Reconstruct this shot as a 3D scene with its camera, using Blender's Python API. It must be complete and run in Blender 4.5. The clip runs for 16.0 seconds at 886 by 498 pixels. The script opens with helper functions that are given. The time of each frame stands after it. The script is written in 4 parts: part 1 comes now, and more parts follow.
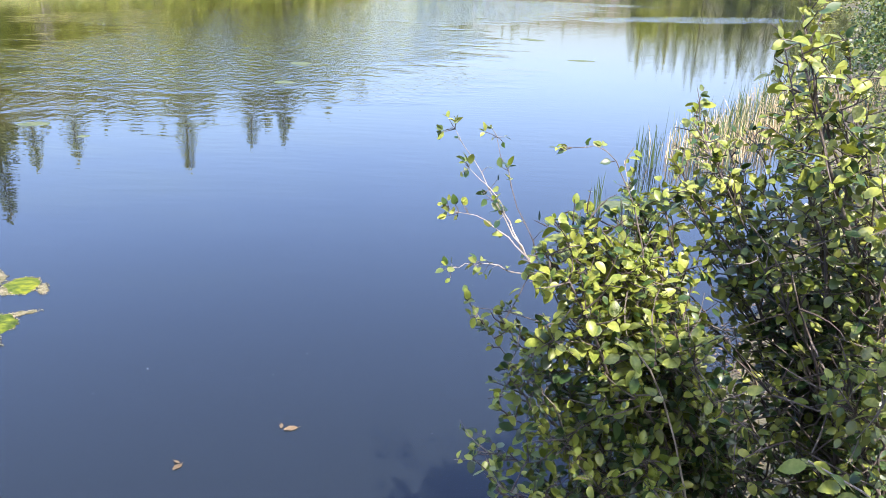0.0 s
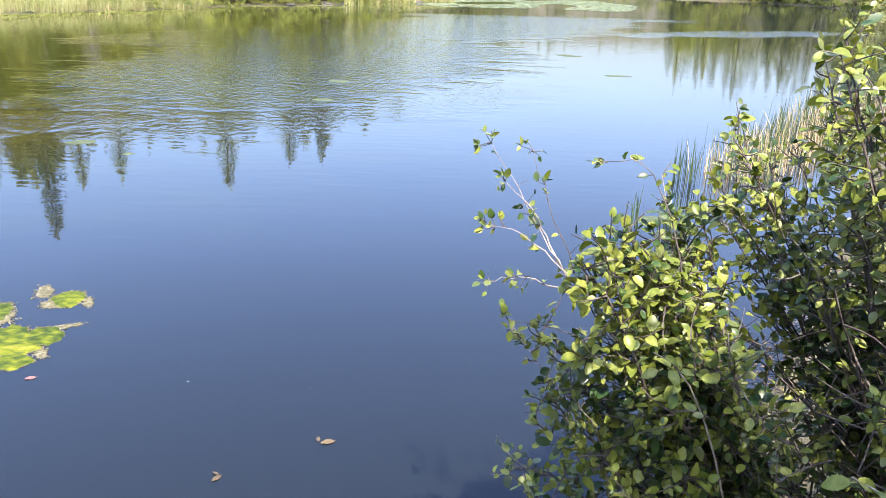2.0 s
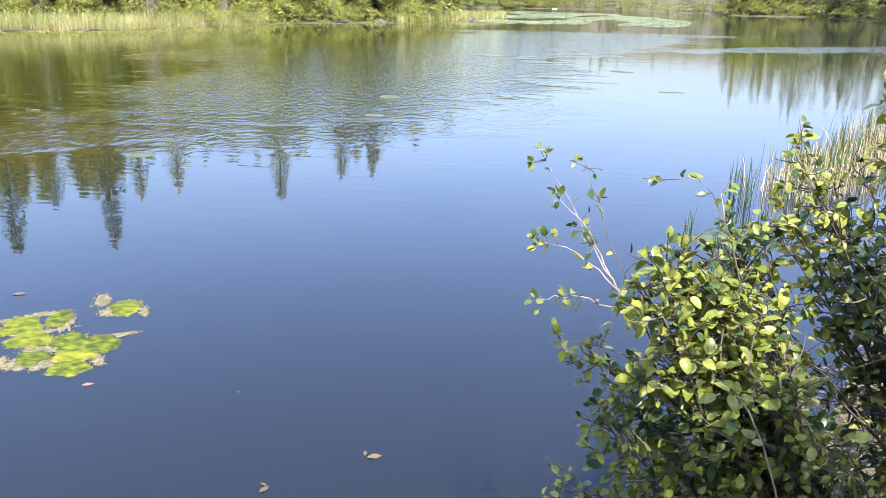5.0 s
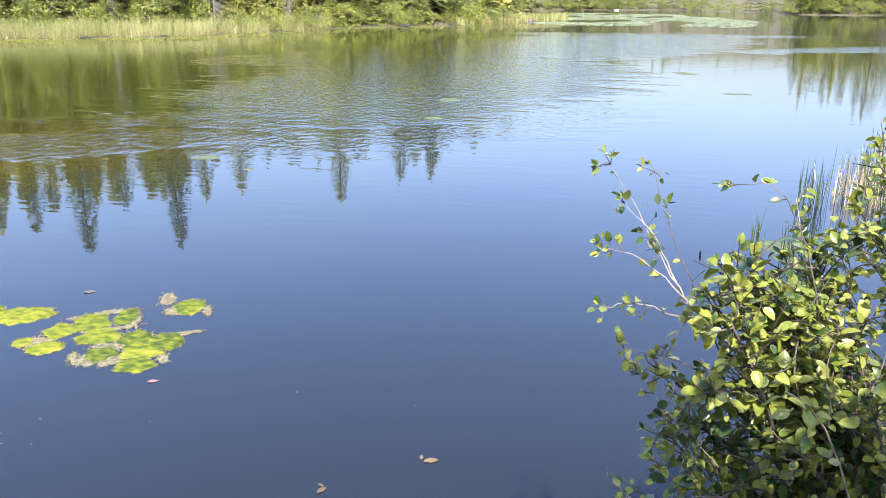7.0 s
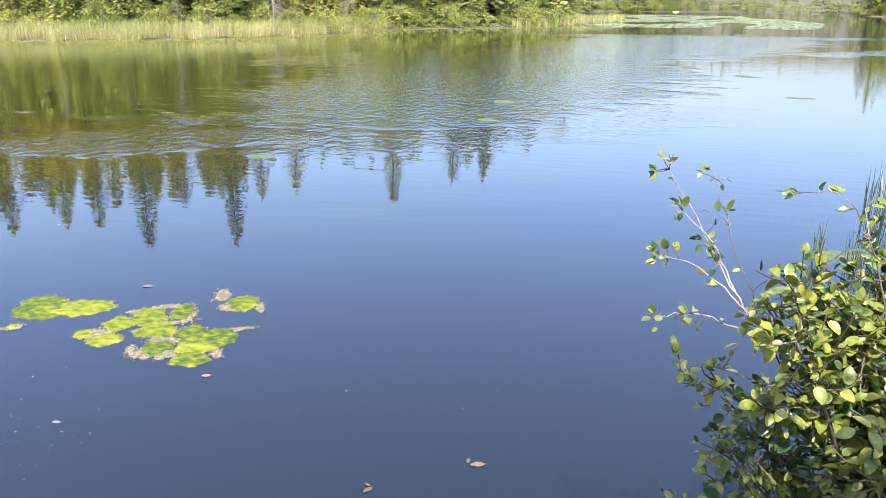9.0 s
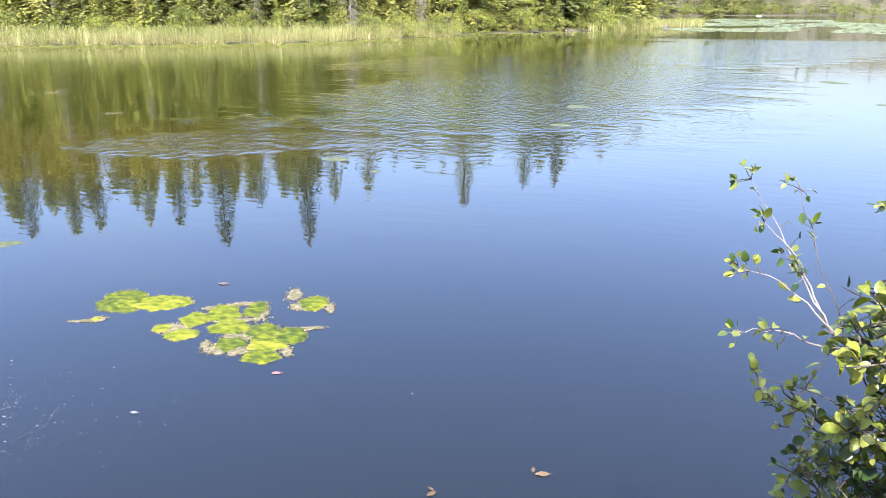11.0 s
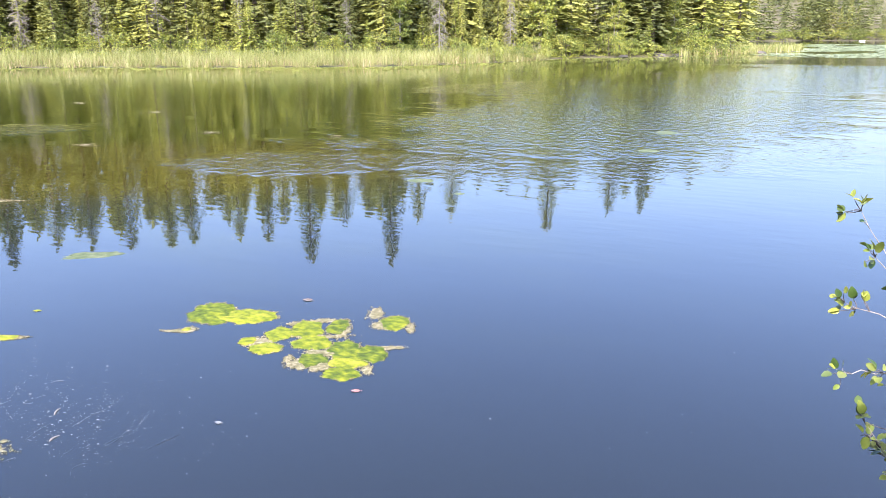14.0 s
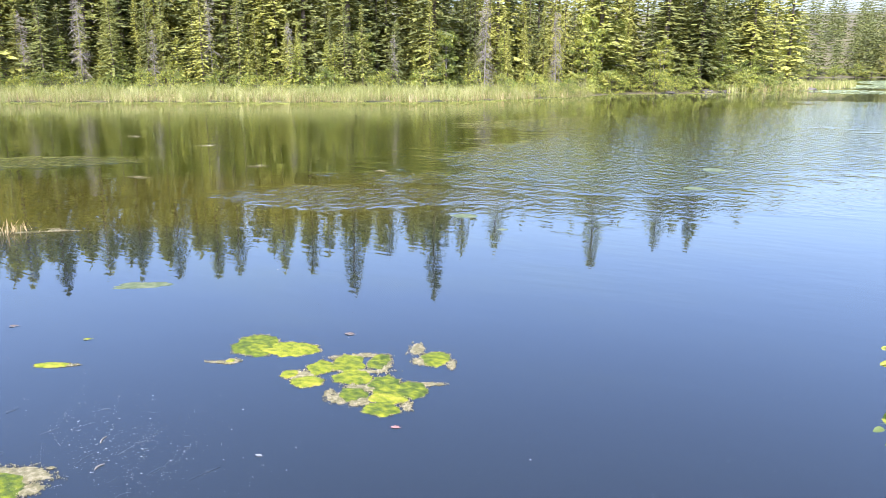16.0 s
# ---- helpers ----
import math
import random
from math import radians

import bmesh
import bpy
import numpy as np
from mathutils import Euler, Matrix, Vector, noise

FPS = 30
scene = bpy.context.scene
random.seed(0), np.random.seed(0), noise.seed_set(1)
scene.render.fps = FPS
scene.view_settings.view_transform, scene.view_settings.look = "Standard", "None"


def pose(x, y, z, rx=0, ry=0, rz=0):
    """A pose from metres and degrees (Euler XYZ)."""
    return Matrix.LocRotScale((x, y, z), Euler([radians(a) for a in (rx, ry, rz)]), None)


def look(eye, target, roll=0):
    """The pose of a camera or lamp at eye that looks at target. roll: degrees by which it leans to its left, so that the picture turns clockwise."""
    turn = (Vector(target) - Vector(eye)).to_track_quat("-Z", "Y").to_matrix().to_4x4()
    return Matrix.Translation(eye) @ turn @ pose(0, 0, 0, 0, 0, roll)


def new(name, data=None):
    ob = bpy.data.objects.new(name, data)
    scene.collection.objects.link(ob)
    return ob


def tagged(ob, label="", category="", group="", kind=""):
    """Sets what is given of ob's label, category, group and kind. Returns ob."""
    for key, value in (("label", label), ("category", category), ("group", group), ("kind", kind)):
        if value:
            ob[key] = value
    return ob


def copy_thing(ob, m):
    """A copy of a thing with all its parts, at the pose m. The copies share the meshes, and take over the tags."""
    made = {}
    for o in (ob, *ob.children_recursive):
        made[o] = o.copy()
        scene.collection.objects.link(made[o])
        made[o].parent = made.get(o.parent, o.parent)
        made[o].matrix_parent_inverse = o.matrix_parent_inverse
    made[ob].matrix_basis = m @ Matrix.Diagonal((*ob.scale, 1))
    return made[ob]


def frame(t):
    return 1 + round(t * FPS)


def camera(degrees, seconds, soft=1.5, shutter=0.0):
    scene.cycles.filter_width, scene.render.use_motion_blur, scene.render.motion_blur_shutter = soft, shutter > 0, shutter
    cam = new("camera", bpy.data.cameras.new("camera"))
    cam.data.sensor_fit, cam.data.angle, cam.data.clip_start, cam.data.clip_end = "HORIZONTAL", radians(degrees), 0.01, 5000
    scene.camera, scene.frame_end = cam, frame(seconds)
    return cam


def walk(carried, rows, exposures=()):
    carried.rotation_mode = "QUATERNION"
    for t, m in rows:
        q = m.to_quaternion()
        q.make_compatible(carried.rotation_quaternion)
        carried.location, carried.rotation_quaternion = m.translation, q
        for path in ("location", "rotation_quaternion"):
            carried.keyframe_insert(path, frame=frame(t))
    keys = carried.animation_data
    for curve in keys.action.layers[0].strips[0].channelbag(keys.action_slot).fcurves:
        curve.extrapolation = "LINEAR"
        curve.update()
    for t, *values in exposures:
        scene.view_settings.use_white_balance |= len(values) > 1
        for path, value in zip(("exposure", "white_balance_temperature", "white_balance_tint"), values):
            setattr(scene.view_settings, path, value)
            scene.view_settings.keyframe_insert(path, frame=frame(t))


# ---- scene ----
cam = camera(60.0, 16.0, soft=0.35)
PATH = [
    (0.0, pose(0.000, -0.000, 3.000, 69.49, -2.12, 0.00)),
    (0.5, pose(-0.002, -0.007, 3.001, 69.93, -1.89, 0.79)),
    (1.0, pose(0.001, -0.008, 3.001, 70.33, -1.99, 1.13)),
    (1.5, pose(-0.000, -0.021, 3.000, 70.53, -1.60, 1.65)),
    (2.0, pose(-0.002, -0.018, 2.998, 70.61, -1.30, 2.56)),
    (2.5, pose(-0.005, -0.015, 2.998, 70.60, -1.06, 3.33)),
    (3.0, pose(-0.009, -0.016, 2.998, 70.81, -0.94, 3.99)),
    (3.5, pose(-0.010, -0.011, 2.997, 71.05, -0.97, 4.56)),
    (4.0, pose(-0.013, -0.015, 2.999, 71.36, -1.08, 5.11)),
    (6.5, pose(-0.024, 0.028, 2.992, 71.84, -0.41, 8.98)),
    (7.0, pose(-0.031, 0.034, 2.991, 71.83, -0.24, 10.50)),
    (7.5, pose(-0.035, 0.054, 2.988, 71.80, -0.11, 12.25)),
    (8.0, pose(-0.032, 0.058, 2.990, 71.77, -0.05, 12.98)),
    (8.5, pose(-0.037, 0.057, 2.989, 71.79, -0.10, 13.46)),
    (9.0, pose(-0.039, 0.055, 2.990, 71.93, -0.18, 14.47)),
    (11.5, pose(-0.054, 0.087, 2.990, 72.44, 0.18, 21.39)),
    (12.0, pose(-0.063, 0.098, 2.987, 72.75, 0.22, 22.92)),
    (12.5, pose(-0.066, 0.092, 2.985, 72.97, 0.13, 23.75)),
    (13.0, pose(-0.068, 0.088, 2.983, 73.15, 0.13, 24.17)),
    (13.5, pose(-0.070, 0.089, 2.983, 73.42, 0.20, 25.08)),
    (14.0, pose(-0.073, 0.091, 2.984, 73.94, 0.05, 26.10)),
    (14.5, pose(-0.077, 0.090, 2.986, 74.59, 0.04, 27.13)),
    (15.0, pose(-0.076, 0.095, 2.987, 75.34, -0.01, 27.98)),
    (15.5, pose(-0.065, 0.087, 3.014, 75.86, -0.14, 28.71)),
    (16.0, pose(-0.067, 0.089, 3.015, 76.45, -0.01, 29.42)),
]
walk(cam, PATH, [(0.0, 1.68, 6380, 19), (9.0, 1.67, 6370, 19), (12.5, 1.85, 6370, 20), (15.4, 1.86, 6300, 19), (16.0, 1.72, 6250, 18)])


# ---- light ----
SUN_TO = Vector((0.15, -0.75, 0.98)).normalized()
world = bpy.data.worlds.new("sky")
scene.world = world
world.use_nodes = True
wn = world.node_tree
sky = wn.nodes.new("ShaderNodeTexSky")
sky.sky_type = "NISHITA"
sky.sun_disc = False
sky.sun_elevation = math.asin(SUN_TO.z)
sky.sun_rotation = math.atan2(SUN_TO.x, SUN_TO.y)
sky.air_density, sky.dust_density, sky.ozone_density = 1.5, 5.0, 2.0
tint = wn.nodes.new("ShaderNodeMix")
tint.data_type, tint.blend_type = "RGBA", "MULTIPLY"
tint.inputs[0].default_value = 1.0
tint.inputs[7].default_value = (1.04, 1.18, 1.58, 1)
wn.links.new(sky.outputs[0], tint.inputs[6])
wn.links.new(tint.outputs[2], wn.nodes["Background"].inputs[0])
wn.nodes["Background"].inputs[1].default_value = 0.15
lamp = bpy.data.lights.new("sun", "SUN")
lamp.energy, lamp.angle, lamp.color = 5.0, radians(0.55), (1.0, 0.93, 0.80)
sun = new("sun", lamp)
sun.matrix_world = look((0, 0, 60), Vector((0, 0, 60)) - SUN_TO)


# ---- materials ----
def ramp_mat(name, colours, scale=4.0, detail=6.0, rough=0.8, bump=0.0, bump_scale=None, stretch=(1, 1, 1), spec=0.3, island=0.0, objects=0.0):
    """A surface whose colour wanders between the given colours by noise in metres, and by piece."""
    m = bpy.data.materials.new(name)
    m.use_nodes = True
    nt = m.node_tree
    n, l = nt.nodes, nt.links
    bsdf = n["Principled BSDF"]
    tc = n.new("ShaderNodeTexCoord")
    mp = n.new("ShaderNodeMapping")
    mp.inputs["Scale"].default_value = stretch
    l.new(tc.outputs["Object"], mp.inputs["Vector"])
    noi = n.new("ShaderNodeTexNoise")
    noi.inputs["Scale"].default_value, noi.inputs["Detail"].default_value = scale, detail
    l.new(mp.outputs[0], noi.inputs["Vector"])
    fac = noi.outputs["Fac"]
    geo = n.new("ShaderNodeNewGeometry")
    info = n.new("ShaderNodeObjectInfo")
    for src, amount in ((geo.outputs["Random Per Island"], island), (info.outputs["Random"], objects)):
        if amount:
            a = n.new("ShaderNodeMath")
            a.operation = "MULTIPLY_ADD"
            a.inputs[1].default_value, a.inputs[2].default_value = amount, -amount / 2
            l.new(src, a.inputs[0])
            b = n.new("ShaderNodeMath")
            b.operation = "ADD"
            l.new(fac, b.inputs[0])
            l.new(a.outputs[0], b.inputs[1])
            fac = b.outputs[0]
    cr = n.new("ShaderNodeValToRGB")
    el = cr.color_ramp.elements
    k = len(colours)
    while len(el) < k:
        el.new(0.5)
    for i, c in enumerate(colours):
        el[i].position = 0.28 + 0.44 * i / max(1, k - 1)
        el[i].color = (*c, 1)
    l.new(fac, cr.inputs[0])
    l.new(cr.outputs[0], bsdf.inputs["Base Color"])
    bsdf.inputs["Roughness"].default_value = rough
    bsdf.inputs["Specular IOR Level"].default_value = spec
    if bump:
        nb = n.new("ShaderNodeTexNoise")
        nb.inputs["Scale"].default_value, nb.inputs["Detail"].default_value = bump_scale or scale * 4, 8
        l.new(mp.outputs[0], nb.inputs["Vector"])
        bp = n.new("ShaderNodeBump")
        bp.inputs["Distance"].default_value = bump
        l.new(nb.outputs["Fac"], bp.inputs["Height"])
        l.new(bp.outputs[0], bsdf.inputs["Normal"])
    return m


def leaf_mat(name, colours, through_light=0.35, rough=0.45, scale=1.5, island=0.5, objects=0.0, spec=0.4):
    """Thin foliage: a surface that lets part of the light through."""
    m = ramp_mat(name, colours, scale=scale, detail=3, rough=rough, spec=spec, island=island, objects=objects)
    n, l = m.node_tree.nodes, m.node_tree.links
    bsdf = n["Principled BSDF"]
    col = bsdf.inputs["Base Color"].links[0].from_socket
    tr = n.new("ShaderNodeBsdfTranslucent")
    bright = n.new("ShaderNodeMix")
    bright.data_type, bright.blend_type = "RGBA", "MULTIPLY"
    bright.inputs[0].default_value = 1.0
    l.new(col, bright.inputs[6])
    bright.inputs[7].default_value = (1.25, 1.15, 0.5, 1)
    l.new(bright.outputs[2], tr.inputs["Color"])
    mix = n.new("ShaderNodeMixShader")
    mix.inputs[0].default_value = through_light
    l.new(bsdf.outputs[0], mix.inputs[1])
    l.new(tr.outputs[0], mix.inputs[2])
    l.new(mix.outputs[0], n["Material Output"].inputs["Surface"])
    return m


def water_mat():
    """Clear calm water with wind-ruffled stretches: a mirror by Fresnel over the murky bed below."""
    m = bpy.data.materials.new("pond_water")
    m.use_nodes = True
    nt = m.node_tree
    n, l = nt.nodes, nt.links
    n.remove(n["Principled BSDF"])
    tc = n.new("ShaderNodeTexCoord")

    def math_node(op, a, b=None):
        k = n.new("ShaderNodeMath")
        k.operation = op
        for i, v in enumerate((a, b)):
            if v is None:
                continue
            if isinstance(v, (int, float)):
                k.inputs[i].default_value = v
            else:
                l.new(v, k.inputs[i])
        return k.outputs[0]

    def noise_node(scale, detail, stretch=(1, 1, 1), turn=0.0, rough=0.5):
        mp = n.new("ShaderNodeMapping")
        mp.inputs["Scale"].default_value = stretch
        mp.inputs["Rotation"].default_value = (0, 0, radians(turn))
        l.new(tc.outputs["Object"], mp.inputs["Vector"])
        k = n.new("ShaderNodeTexNoise")
        k.inputs["Scale"].default_value, k.inputs["Detail"].default_value, k.inputs["Roughness"].default_value = scale, detail, rough
        l.new(mp.outputs[0], k.inputs["Vector"])
        return k.outputs["Fac"]

    edge = math_node("MULTIPLY_ADD", noise_node(0.16, 4, rough=0.65), 1.1)
    edge.node.inputs[2].default_value = -0.95
    edge = math_node("ADD", edge, math_node("MULTIPLY", noise_node(0.75, 3, (0.6, 1.3, 1), 24), 0.8))
    mask = None
    for x, y, turn, a, b, top in RUFFLES:
        mp = n.new("ShaderNodeMapping")
        mp.vector_type = "TEXTURE"
        mp.inputs["Location"].default_value = (x, y, 0)
        mp.inputs["Rotation"].default_value = (0, 0, radians(turn))
        mp.inputs["Scale"].default_value = (a, b, 1)
        l.new(tc.outputs["Object"], mp.inputs["Vector"])
        ln = n.new("ShaderNodeVectorMath")
        ln.operation = "LENGTH"
        l.new(mp.outputs[0], ln.inputs[0])
        mr = n.new("ShaderNodeMapRange")
        mr.interpolation_type = "SMOOTHSTEP"
        mr.inputs["From Min"].default_value, mr.inputs["From Max"].default_value = 1.12, 0.72
        mr.inputs["To Min"].default_value, mr.inputs["To Max"].default_value = 0.0, top
        l.new(math_node("ADD", ln.outputs["Value"], edge), mr.inputs["Value"])
        mask = mr.outputs[0] if mask is None else math_node("MAXIMUM", mask, mr.outputs[0])
    fine = math_node("MULTIPLY", noise_node(3.6, 2.5, (1.25, 0.95, 1), 20), 0.044)
    ruffled = math_node("MULTIPLY", fine, mask)
    swell = math_node("MULTIPLY", noise_node(2.7, 1.0, (0.42, 1.5, 1), 24), 0.0011)
    ripple = math_node("MULTIPLY", noise_node(0.7, 1, (0.6, 1.2, 1), 10), 0.002)
    lines = math_node("MULTIPLY", noise_node(3.6, 1.5, (0.45, 1.3, 1), 24), 0.0020)
    off = n.new("ShaderNodeVectorMath")
    off.operation = "LENGTH"
    l.new(tc.outputs["Object"], off.inputs[0])
    open_water = n.new("ShaderNodeMapRange")
    open_water.inputs["From Min"].default_value, open_water.inputs["From Max"].default_value = 7.0, 14.0
    l.new(off.outputs["Value"], open_water.inputs["Value"])
    lines = math_node("MULTIPLY", lines, open_water.outputs[0])
    height = math_node("ADD", math_node("ADD", math_node("ADD", swell, lines), ripple), ruffled)
    bump = n.new("ShaderNodeBump")
    bump.inputs["Distance"].default_value = 1.0
    l.new(height, bump.inputs["Height"])
    fr = n.new("ShaderNodeFresnel")
    fr.inputs["IOR"].default_value = 1.33
    l.new(bump.outputs[0], fr.inputs["Normal"])
    gl = n.new("ShaderNodeBsdfGlossy")
    gl.inputs["Roughness"].default_value = 0.015
    gl.inputs["Color"].default_value = (1, 1, 1, 1)
    l.new(bump.outputs[0], gl.inputs["Normal"])
    tr = n.new("ShaderNodeBsdfTransparent")
    tr.inputs["Color"].default_value = (0.88, 0.87, 0.80, 1)
    murk = n.new("ShaderNodeBsdfDiffuse")
    # clear blue-grey near the bank; off the reeds olive put in for tree reflections
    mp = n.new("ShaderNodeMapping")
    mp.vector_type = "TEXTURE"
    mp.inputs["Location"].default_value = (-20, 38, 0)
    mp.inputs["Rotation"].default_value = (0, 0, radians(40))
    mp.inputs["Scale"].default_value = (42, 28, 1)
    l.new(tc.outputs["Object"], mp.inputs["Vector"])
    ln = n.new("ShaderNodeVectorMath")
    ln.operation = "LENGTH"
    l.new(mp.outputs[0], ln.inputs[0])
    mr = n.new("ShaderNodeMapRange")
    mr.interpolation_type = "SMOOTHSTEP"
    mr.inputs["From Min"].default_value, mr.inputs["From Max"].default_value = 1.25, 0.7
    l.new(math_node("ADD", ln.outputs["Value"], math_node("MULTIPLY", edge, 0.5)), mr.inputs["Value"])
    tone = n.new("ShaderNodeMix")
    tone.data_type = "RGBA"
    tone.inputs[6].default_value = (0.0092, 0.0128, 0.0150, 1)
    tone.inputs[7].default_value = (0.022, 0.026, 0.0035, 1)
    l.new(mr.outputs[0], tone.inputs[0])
    # tea-brown tone in a long oval off the reeds
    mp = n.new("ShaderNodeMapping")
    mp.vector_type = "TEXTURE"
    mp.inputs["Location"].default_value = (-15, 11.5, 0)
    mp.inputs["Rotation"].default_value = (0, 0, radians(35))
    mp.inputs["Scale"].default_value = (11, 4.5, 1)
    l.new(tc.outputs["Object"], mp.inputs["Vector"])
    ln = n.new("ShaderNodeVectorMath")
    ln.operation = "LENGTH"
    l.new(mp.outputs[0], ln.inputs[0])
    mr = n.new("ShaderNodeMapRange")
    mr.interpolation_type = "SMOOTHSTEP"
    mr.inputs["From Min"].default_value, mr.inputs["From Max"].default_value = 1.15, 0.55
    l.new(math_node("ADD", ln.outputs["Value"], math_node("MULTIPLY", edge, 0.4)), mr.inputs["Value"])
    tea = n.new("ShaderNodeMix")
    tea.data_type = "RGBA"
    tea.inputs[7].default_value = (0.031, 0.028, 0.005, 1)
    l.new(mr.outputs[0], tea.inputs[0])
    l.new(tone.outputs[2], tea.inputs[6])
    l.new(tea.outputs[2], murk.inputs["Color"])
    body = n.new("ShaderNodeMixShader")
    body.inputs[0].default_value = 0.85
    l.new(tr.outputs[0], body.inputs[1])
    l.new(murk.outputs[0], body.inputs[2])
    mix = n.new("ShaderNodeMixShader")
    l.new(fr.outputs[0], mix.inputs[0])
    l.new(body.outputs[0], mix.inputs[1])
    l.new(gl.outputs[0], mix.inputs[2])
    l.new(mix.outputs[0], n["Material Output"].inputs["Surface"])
    return m


# stretches of wind-ruffled water: x, y, turn, half length, half width, strength
RUFFLES = [(-6.0, 30.5, 80, 15.5, 7.6, 1.0), (-4.0, 19, 40, 8, 3.4, 0.32), (-1.0, 54, 62, 21, 9.0, 1.0), (-13.5, 40, 60, 8, 4.5, 0.9), (-10.2, 15.0, 27, 4.2, 1.7, 0.6), (-23.5, 14.4, 38, 4.5, 1.6, 0.7),
           (-24, 34, 40, 26, 13, 0.14), (18, 54, 28, 10, 2.6, 0.9), (6, 70, 0, 16, 3.0, 0.7)]
M_WATER = water_mat()
M_GROUND = ramp_mat("forest_floor", [(0.032, 0.034, 0.016), (0.055, 0.052, 0.026), (0.085, 0.074, 0.042), (0.05, 0.065, 0.02)], scale=1.3, detail=10, rough=0.95, bump=0.06, bump_scale=14)
M_SILT = ramp_mat("pond_silt", [(0.013, 0.016, 0.006), (0.018, 0.021, 0.008), (0.024, 0.027, 0.010)], scale=0.5, detail=6, rough=1.0)
M_BARK = ramp_mat("spruce_bark", [(0.07, 0.055, 0.045), (0.16, 0.135, 0.115)], scale=6, stretch=(1, 1, 0.25), rough=0.95, bump=0.02)
M_GREYWOOD = ramp_mat("weathered_grey_wood", [(0.10, 0.09, 0.074), (0.22, 0.20, 0.168)], scale=8, stretch=(1, 1, 0.2), rough=0.9, bump=0.01)
M_BIRCHBARK = ramp_mat("pale_birch_bark", [(0.12, 0.105, 0.085), (0.30, 0.275, 0.235)], scale=9, stretch=(0.6, 0.6, 2), rough=0.8)
M_TWIG = ramp_mat("alder_bark", [(0.03, 0.023, 0.019), (0.06, 0.048, 0.04), (0.11, 0.095, 0.08)], scale=18, rough=0.8, bump=0.003, island=0.5)
M_PALETWIG = ramp_mat("pale_young_bark", [(0.12, 0.10, 0.08), (0.28, 0.245, 0.20)], scale=20, rough=0.7)
M_SPRUCE = leaf_mat("spruce_needles", [(0.075, 0.09, 0.032), (0.15, 0.165, 0.045), (0.24, 0.25, 0.06)], 0.30, 0.6, 0.6, island=0.16, objects=0.55, spec=0.25)
M_LARCH = leaf_mat("fresh_conifer_needles", [(0.085, 0.115, 0.018), (0.155, 0.175, 0.028), (0.23, 0.24, 0.045)], 0.25, 0.6, 0.5, island=0.4, objects=0.3, spec=0.25)
M_BROAD = leaf_mat("broad_leaves", [(0.075, 0.105, 0.018), (0.16, 0.19, 0.03), (0.26, 0.275, 0.05)], 0.3, 0.5, 0.6, island=0.5, objects=0.3)
M_ALDER = leaf_mat("alder_leaves", [(0.011, 0.032, 0.008), (0.034, 0.065, 0.013), (0.125, 0.145, 0.034)], 0.22, 0.36, 2.0, island=0.45, objects=0.4, spec=0.4)
M_ALDER_NEW = leaf_mat("young_alder_leaves", [(0.095, 0.13, 0.016), (0.21, 0.23, 0.045)], 0.28, 0.38, 3.0, island=0.4, objects=0.3, spec=0.3)
M_REED = leaf_mat("cattail_blades", [(0.115, 0.135, 0.034), (0.18, 0.20, 0.055), (0.27, 0.27, 0.11)], 0.22, 0.5, 0.4, island=0.5)
M_REED_DARK = leaf_mat("green_cattail_blades", [(0.018, 0.036, 0.012), (0.055, 0.085, 0.025)], 0.15, 0.45, 0.6, island=0.5)
M_STRAW = leaf_mat("dead_reed_straw", [(0.20, 0.15, 0.075), (0.42, 0.335, 0.20)], 0.15, 0.7, 1.0, island=0.6)
M_ALGAE = ramp_mat("bright_green_algae", [(0.018, 0.034, 0.002), (0.052, 0.072, 0.003), (0.105, 0.12, 0.004), (0.15, 0.142, 0.015)], scale=11, detail=9, rough=0.75, bump=0.008, bump_scale=50, stretch=(1, 1.5, 1), objects=0.25, spec=0.2)
M_ALGAE_OLD = ramp_mat("dull_sunken_algae", [(0.03, 0.045, 0.022), (0.058, 0.075, 0.038), (0.095, 0.105, 0.06)], scale=9, detail=8, rough=0.9, bump=0.01, spec=0.1)
M_SCUM = ramp_mat("dry_scum_crust", [(0.045, 0.043, 0.016), (0.095, 0.088, 0.042), (0.18, 0.16, 0.105)], scale=20, detail=8, rough=0.9, bump=0.02, bump_scale=60, island=0.3)
M_PAD = ramp_mat("water_lily_pads", [(0.10, 0.14, 0.05), (0.17, 0.21, 0.075), (0.24, 0.27, 0.12)], scale=0.4, rough=0.5, spec=0.3, island=0.5)
M_FRINGE = ramp_mat("floating_duckweed", [(0.11, 0.13, 0.02), (0.20, 0.22, 0.03)], scale=0.8, detail=8, rough=0.7)
M_DEADLEAF = ramp_mat("brown_dead_leaf", [(0.045, 0.031, 0.015), (0.10, 0.070, 0.034)], scale=30, rough=0.7, objects=0.4, island=0.5)
M_PINKLEAF = ramp_mat("reddish_dead_leaf", [(0.13, 0.055, 0.045), (0.22, 0.115, 0.10)], scale=30, rough=0.7)
M_SPECK = ramp_mat("pale_floating_specks", [(0.035, 0.045, 0.055), (0.06, 0.07, 0.08), (0.14, 0.145, 0.145)], scale=60, rough=0.8, island=0.8)
M_STONE = ramp_mat("grey_shore_stone", [(0.035, 0.032, 0.026), (0.085, 0.078, 0.066)], scale=3, detail=9, rough=0.9, bump=0.05)
M_BOAT = ramp_mat("white_boat_paint", [(0.70, 0.70, 0.68), (0.82, 0.82, 0.80)], scale=3, rough=0.4)


